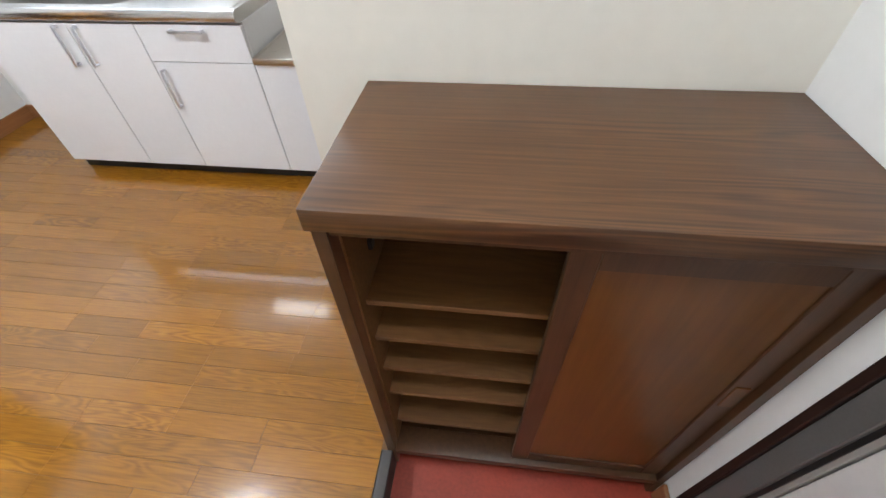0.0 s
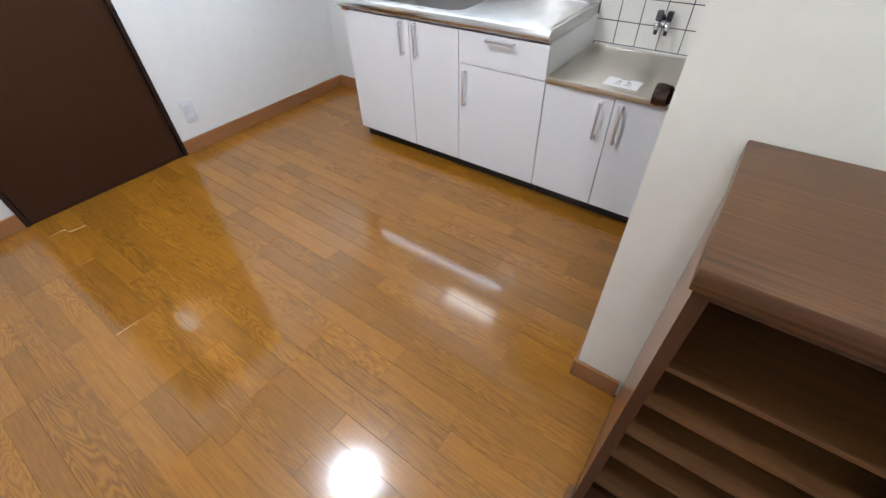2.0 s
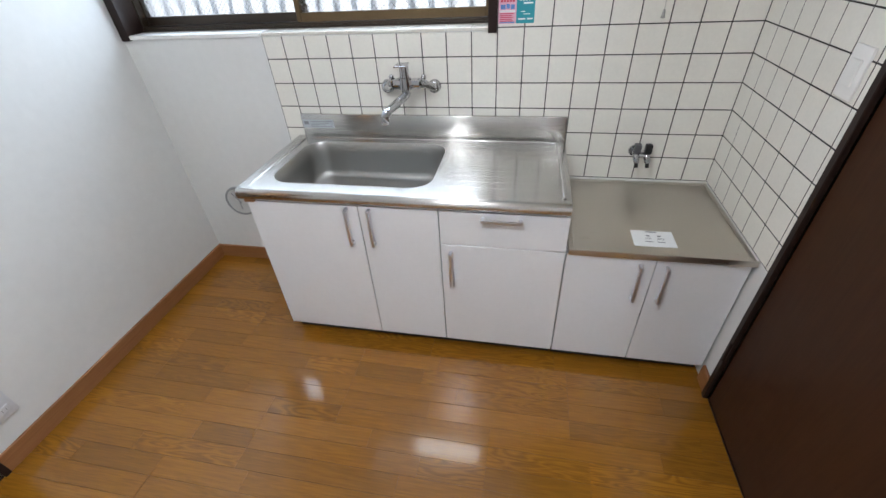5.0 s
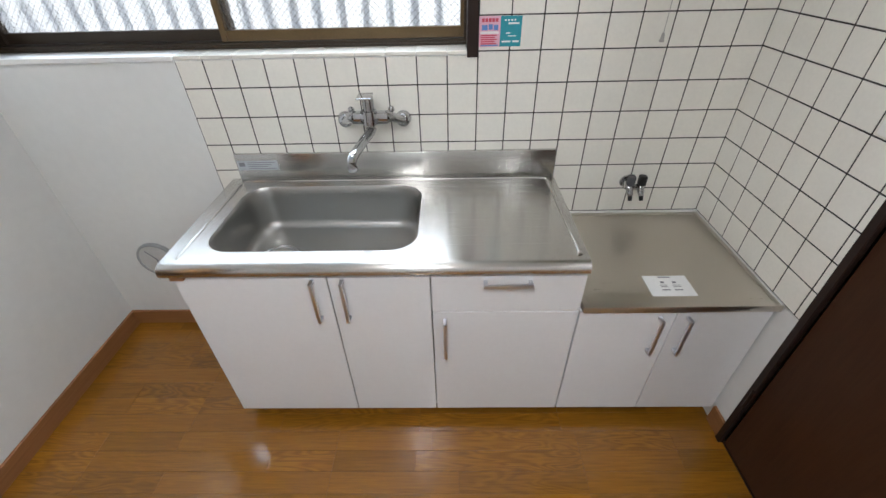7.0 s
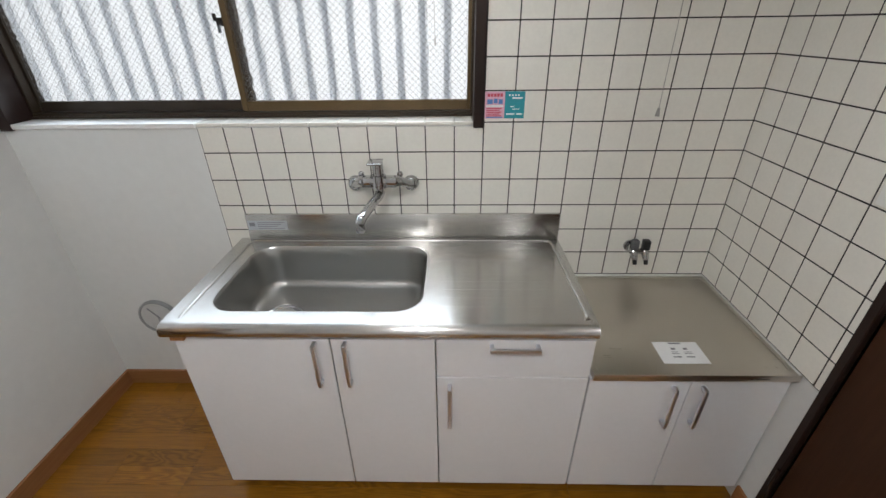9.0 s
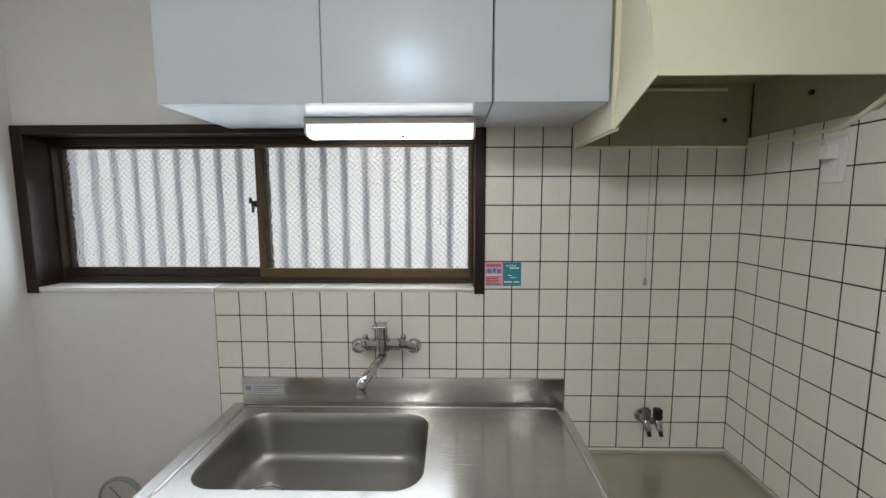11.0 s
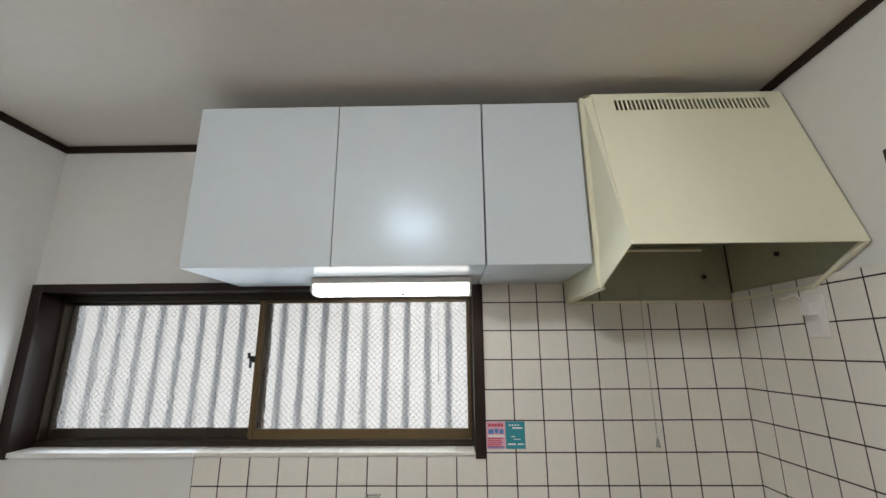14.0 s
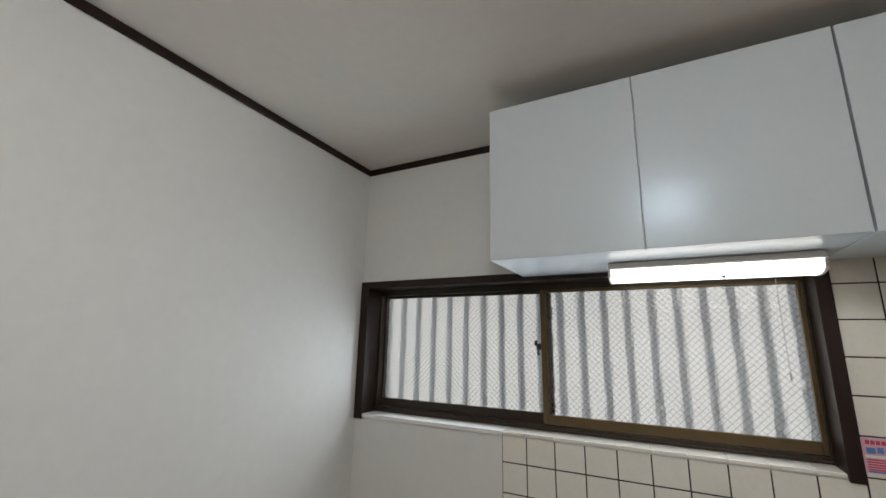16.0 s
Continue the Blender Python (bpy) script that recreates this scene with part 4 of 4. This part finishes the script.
# ---- small fittings ----
def plate(name, label, cat, c, normal, w, h, extra, skin=PLASTIC):
    """A wall plate with a rounded face, w wide and h high, on a wall that faces along normal ('x' or '-x')."""
    t = thing(name, label, cat, at=c)
    s = 1 if normal == "x" else -1
    part("cover", boxes((min(0, s * 0.008), max(0, s * 0.008), -w / 2, w / 2, -h / 2, h / 2), bevel=0.003, segments=2), skin, t)
    for pname, y0, y1, z0, z1, d, mat in extra:
        part(pname, boxes((min(s * 0.006, s * d), max(s * 0.006, s * d), y0, y1, z0, z1), bevel=0.0012), mat, t)
    return t


plate("wall_outlet", "white double socket outlet low on the wall", "outlet", (LX, -1.228, 0.243), "x", 0.074, 0.126,
      [("socket", -0.020, 0.020, 0.012, 0.040, 0.0105, SHADEDPLASTIC), ("socket", -0.020, 0.020, -0.040, -0.012, 0.0105, SHADEDPLASTIC),
       ("slot", -0.008, -0.006, 0.020, 0.032, 0.0110, BLACK), ("slot", 0.006, 0.008, 0.020, 0.032, 0.0110, BLACK),
       ("slot", -0.008, -0.006, -0.032, -0.020, 0.0110, BLACK), ("slot", 0.006, 0.008, -0.032, -0.020, 0.0110, BLACK)], SHADEDPLASTIC)
plate("light_switch", "white wall switch plate on the tiles", "switch", (RX - 0.0124, -0.545, 1.207), "-x", 0.070, 0.120,
      [("rocker", -0.018, 0.018, -0.030, 0.030, 0.013, PLASTIC)])
hp = plate("hood_outlet", "white outlet with a plug below the hood", "outlet", (RX - 0.0124, -0.343, 1.662), "-x", 0.070, 0.120,
           [("plug", -0.014, 0.014, 0.002, 0.040, 0.032, PLASTIC), ("socket", -0.020, 0.020, -0.040, -0.012, 0.0105, PLASTIC)])
bm = tube(bmesh.new(), [(-0.030, 0.0, 0.026), (-0.034, 0.004, 0.050), (-0.030, 0.030, 0.062), (-0.028, 0.070, 0.056), (-0.026, 0.10, 0.060), (-0.024, 0.13, 0.085)], 0.0028, 8)
part("cable", bm, PLASTIC, hp, "white cable")

card = thing("sticker", "pink and teal printed notice card on the tiles", "sticker", at=(-0.848, -0.0035, 1.294))
part("pink_half", boxes((-0.066, 0.0, -0.0012, 0.0, -0.043, 0.043)), PINK, card, "pink printed half")
part("teal_half", boxes((0.0, 0.066, -0.0012, 0.0, -0.043, 0.043)), TEAL, card, "teal printed half")
for i in range(5):
    part("print", boxes((-0.058 + i * 0.0105, -0.0495 + i * 0.0105, -0.0018, -0.0012, 0.027, 0.037)), REDINK, card, "dark red print")
part("print", boxes((-0.062, -0.004, -0.0016, -0.0012, -0.006, 0.001)), PAPER, card, "pale print")
for i in range(5):
    part("print", boxes((-0.060, -0.010 - 0.006 * (i % 2), -0.0018, -0.0012, -0.012 - i * 0.006, -0.0085 - i * 0.006)), REDINK, card, "dark red print")
for x0, x1, z0 in ((-0.058, -0.040, 0.004), (-0.037, -0.024, 0.006), (-0.021, -0.007, 0.004)):
    part("headline", boxes((x0, x1, -0.0018, -0.0012, z0, z0 + 0.015)), BLUEINK, card, "blue headline")
part("footer", boxes((-0.060, -0.006, -0.0018, -0.0012, -0.041, -0.037)), BLUEINK, card, "blue footer")
for x0, x1, z0, z1 in ((0.012, 0.018, 0.029, 0.034), (0.022, 0.028, 0.029, 0.034), (0.032, 0.038, 0.029, 0.034), (0.042, 0.047, 0.029, 0.034), (0.024, 0.058, 0.020, 0.025), (0.018, 0.032, -0.006, -0.003), (0.026, 0.050, -0.014, -0.0115), (0.006, 0.034, -0.031, -0.026), (0.040, 0.060, -0.031, -0.026)):
    part("print", boxes((x0, x1, -0.0018, -0.0012, z0, z1)), PAPER, card, "pale print")

tag = thing("steel_label", "small silver printed label on the sink upstand", "label", at=(-1.732, -0.0225, 0.862))
part("film", boxes((-0.076, 0.076, -0.0008, 0.0, -0.019, 0.019)), plain("silver_film", (0.46, 0.49, 0.52), 0.4), tag)
part("emblem", boxes((-0.070, -0.048, -0.0012, -0.0008, -0.004, 0.012)), INK, tag, "plain grey mark")
for i in range(4):
    part("print", boxes((-0.038, 0.066 - 0.014 * (i % 3), -0.0012, -0.0008, 0.010 - i * 0.008, 0.0125 - i * 0.008)), INK, tag, "tiny grey print")

vent = thing("round_vent", "round white wall vent cover with a grey rim", "vent", at=(-2.325, 0, 0.405))
bm = bmesh.new()
loft(bm, [[(r * math.cos(k * math.pi / 20), y, r * math.sin(k * math.pi / 20)) for k in range(40)] for r, y in ((0.088, -0.0005), (0.088, -0.010), (0.084, -0.016), (0.078, -0.016), (0.076, -0.010))], cap=False)
part("rim", bm, plain("grey_plastic", (0.30, 0.31, 0.31), 0.35), vent, "grey plastic rim")
bm = cyl(bmesh.new(), (0, -0.0005, 0), (0, -0.009, 0), 0.0765, 0.0765, 40)
part("disc", bm, plain("dull_plastic", (0.55, 0.55, 0.54), 0.4), vent)
bm = boxes((-0.004, -0.001, -0.0115, -0.009, -0.052, 0.010))
bm2 = boxes((-0.002, 0.002, -0.0115, -0.009, -0.01, 0.062))
bm2.transform(Matrix.Rotation(radians(-38), 4, "Y"))
part("slit", bm, INK, vent), part("slit", bm2, INK, vent)

# ---- shoe cabinet ----
shoe = thing("shoe_cabinet", "dark walnut shoe cabinet with open shelves and sliding door", "cabinet", at=(0.53, -1.59, EZ))
T = Matrix.Translation(-shoe.location)
CX0, CX1, CY0, CY1, CT = 0.150, 0.928, -1.772, -1.398, 0.929


def cpart(name, bm, mat, label="", parent=None):
    bm.transform(T)
    return part(name, bm, mat, parent or shoe, label)


cpart("top", boxes((0.143, EX - 0.003, -1.782, PY - 0.003, 0.889, CT), bevel=0.003, segments=2), CABWOOD, "wide walnut-grain top")
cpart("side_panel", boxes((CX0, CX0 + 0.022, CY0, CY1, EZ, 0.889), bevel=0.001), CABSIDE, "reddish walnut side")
cpart("front_edge", boxes((CX0, CX0 + 0.022, CY0 - 0.003, CY0, EZ, 0.889)), CABFRAME, "dark edging strip")
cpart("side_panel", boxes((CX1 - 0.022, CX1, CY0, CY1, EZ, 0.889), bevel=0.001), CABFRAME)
cpart("back", boxes((CX0 + 0.022, CX1 - 0.022, CY1 - 0.008, CY1, EZ, 0.889)), SHELFWOOD)
cpart("top_rail", boxes((CX0 + 0.022, CX1 - 0.022, CY0 + 0.004, CY0 + 0.045, 0.870, 0.889), bevel=0.001), CABFRAME)
cpart("plinth", boxes((CX0 + 0.022, CX1 - 0.022, CY0 + 0.020, CY0 + 0.036, EZ, -0.022)), CABFRAME)
cpart("bottom_rail", boxes((CX0 + 0.022, CX1 - 0.022, CY0 - 0.002, CY0 + 0.07, -0.022, 0.004), bevel=0.003, segments=2), CABFRAME, "worn dark bottom rail")
cpart("bottom_board", boxes((CX0 + 0.022, CX1 - 0.022, CY0 + 0.07, CY1 - 0.008, -0.020, 0.002)), CABFRAME)
for z in (0.090, 0.270, 0.396, 0.527, 0.652):
    cpart("shelf", boxes((CX0 + 0.022, CX1 - 0.022, CY0 + 0.054, CY1 - 0.008, z - 0.013, z), bevel=0.001), SHELFWOOD, "plain plywood shelf")
for dx0, dx1, dy in ((0.508, 0.906, CY0 + 0.014), (0.522, 0.905, CY0 + 0.034)):
    d = cpart("sliding_door", boxes((dx0, dx0 + 0.045, dy, dy + 0.018, 0.006, 0.868), (dx1 - 0.045, dx1, dy, dy + 0.018, 0.006, 0.868), (dx0 + 0.045, dx1 - 0.045, dy, dy + 0.018, 0.006, 0.050), (dx0 + 0.045, dx1 - 0.045, dy, dy + 0.018, 0.825, 0.868), bevel=0.002), CABFRAME, "dark framed sliding door")
    cpart("panel", boxes((dx0 + 0.045, dx1 - 0.045, dy + 0.005, dy + 0.014, 0.050, 0.825)), CABPANEL, "reddish-brown panel", d)
    cpart("pull", boxes((dx1 - 0.036, dx1 - 0.008, dy - 0.0025, dy + 0.004, 0.455, 0.535), bevel=0.0015), CABPANEL, "oblong finger pull", d)
cpart("side_liner", boxes((CX0 + 0.022, CX0 + 0.026, CY0 + 0.03, CY1 - 0.008, 0.004, 0.868)), SHELFWOOD, "plain plywood inner side")
cpart("catch", boxes((CX0 + 0.022, CX0 + 0.034, CY0 + 0.12, CY0 + 0.14, 0.72, 0.745), bevel=0.002), BLACK, "small black catch")

# ---- tiles and floor strips ----
P, PX, PE, X0 = 0.101, 0.1003, 0.0985, -0.0125    # tile pitches and the first joint


def tile_mesh(name, w, h, axis):
    g = 0.0016
    if axis == "y":
        bm = boxes((-w / 2 + g, w / 2 - g, -0.003, 0.0, -h / 2 + g, h / 2 - g), bevel=0.0012)
    else:
        bm = boxes((-0.003, 0.0, -w / 2 + g, w / 2 - g, -h / 2 + g, h / 2 - g), bevel=0.0012)
    return finish(bm, name, TILE)


TILE_END = -1.9095
LOW = 1.228 - (0.633 + 5 * P)
tn, te, te_top = tile_mesh("tile", PX, P, "y"), tile_mesh("tile", PE, P, "x"), tile_mesh("tile", PE, 0.028, "x")
tn_low = tile_mesh("tile", PX, LOW, "y")
CUT = X0 - 18 * PX - TILE_END
tn_cut, tn_cut_low = tile_mesh("tile", CUT, P, "y"), tile_mesh("tile", CUT, LOW, "y")


def place(me, loc, parent):
    ob = new("tile", me)
    ob.location = loc
    ob.parent = parent
    ob.rotation_euler = [radians(random.uniform(-0.12, 0.12)) for _ in range(3)]
    return ob


structure("tile_bed", boxes((TILE_END, -0.0006, -0.0034, -0.0002, 0.60, 1.226), (-0.9175, -0.0006, -0.0034, -0.0002, 1.226, 1.812)), GROUT, "dark grey grout bed of the tiles", "grout")
structure("tile_bed", boxes((-0.0118, -0.0002, -0.6155, -0.0034, 0.633, 1.768)), GROUT, "dark grey grout bed of the tiles", "grout")
for i in range(19):
    for j in range(12):
        z = 0.633 + j * P
        x = X0 - (i + 0.5) * PX
        if i == 18:
            if j < 6:
                place(tn_cut if j < 5 else tn_cut_low, (TILE_END + CUT / 2, -0.0012, z + (P if j < 5 else LOW) / 2), wall_north)
        elif j < 5 or i < 9:
            place(tn, (x, -0.0012, z + P / 2), wall_north)
        elif j == 5:
            place(tn_low, (x, -0.0012, z + LOW / 2), wall_north)
te_end = tile_mesh("tile", 0.0220, P, "x")
for i in range(6):
    for j in range(11):
        place(te, (-0.0096, -0.0024 - (i + 0.5) * PE, 0.633 + (j + 0.5) * P), wall_east)
    place(te_top, (-0.0096, -0.0024 - (i + 0.5) * PE, 0.633 + 11 * P + 0.014), wall_east)
for j in range(11):
    place(te_end, (-0.0096, -0.0024 - 6 * PE - 0.0110, 0.633 + (j + 0.5) * P), wall_east)

STRIP, PH = 0.0757, 0.0136
rng = random.Random(7)
lengths = {}


def strip_mesh(length):
    key = round(length, 2)
    if key not in lengths:
        bm = boxes((-key / 2 + 0.0003, key / 2 - 0.0003, -STRIP / 2 + 0.0004, STRIP / 2 - 0.0004, -0.006, 0.0), bevel=0.0005)
        lengths[key] = finish(bm, "floor_strip", FLOOR, smooth=False)
    return lengths[key], key


row, y = 0, PH
while y > SY:
    y0 = y - STRIP
    panel = row // 4
    x = 0.149 if y0 > -1.78 else 0.132
    end = -0.840 + (0.0, 0.61, 0.30)[panel % 3]
    cuts = sorted({round(end - 0.91 * k, 2) for k in range(-2, 4)} | {round(end - 0.91 * k - rng.choice((0.24, 0.30, 0.36, 0.45, 0.55, 0.61)), 2) for k in range(-2, 4)}, reverse=True)
    cuts = [c for c in cuts if LX + 0.05 < c < 0.05] + [LX]
    for c in cuts:
        w = x - c
        me, key = strip_mesh(w)
        ob = new("floor_strip", me)
        ob.parent = floor
        ob.location = ((x + c) / 2, (y + y0) / 2, 0.0)
        x = c
    y = y0
    row += 1
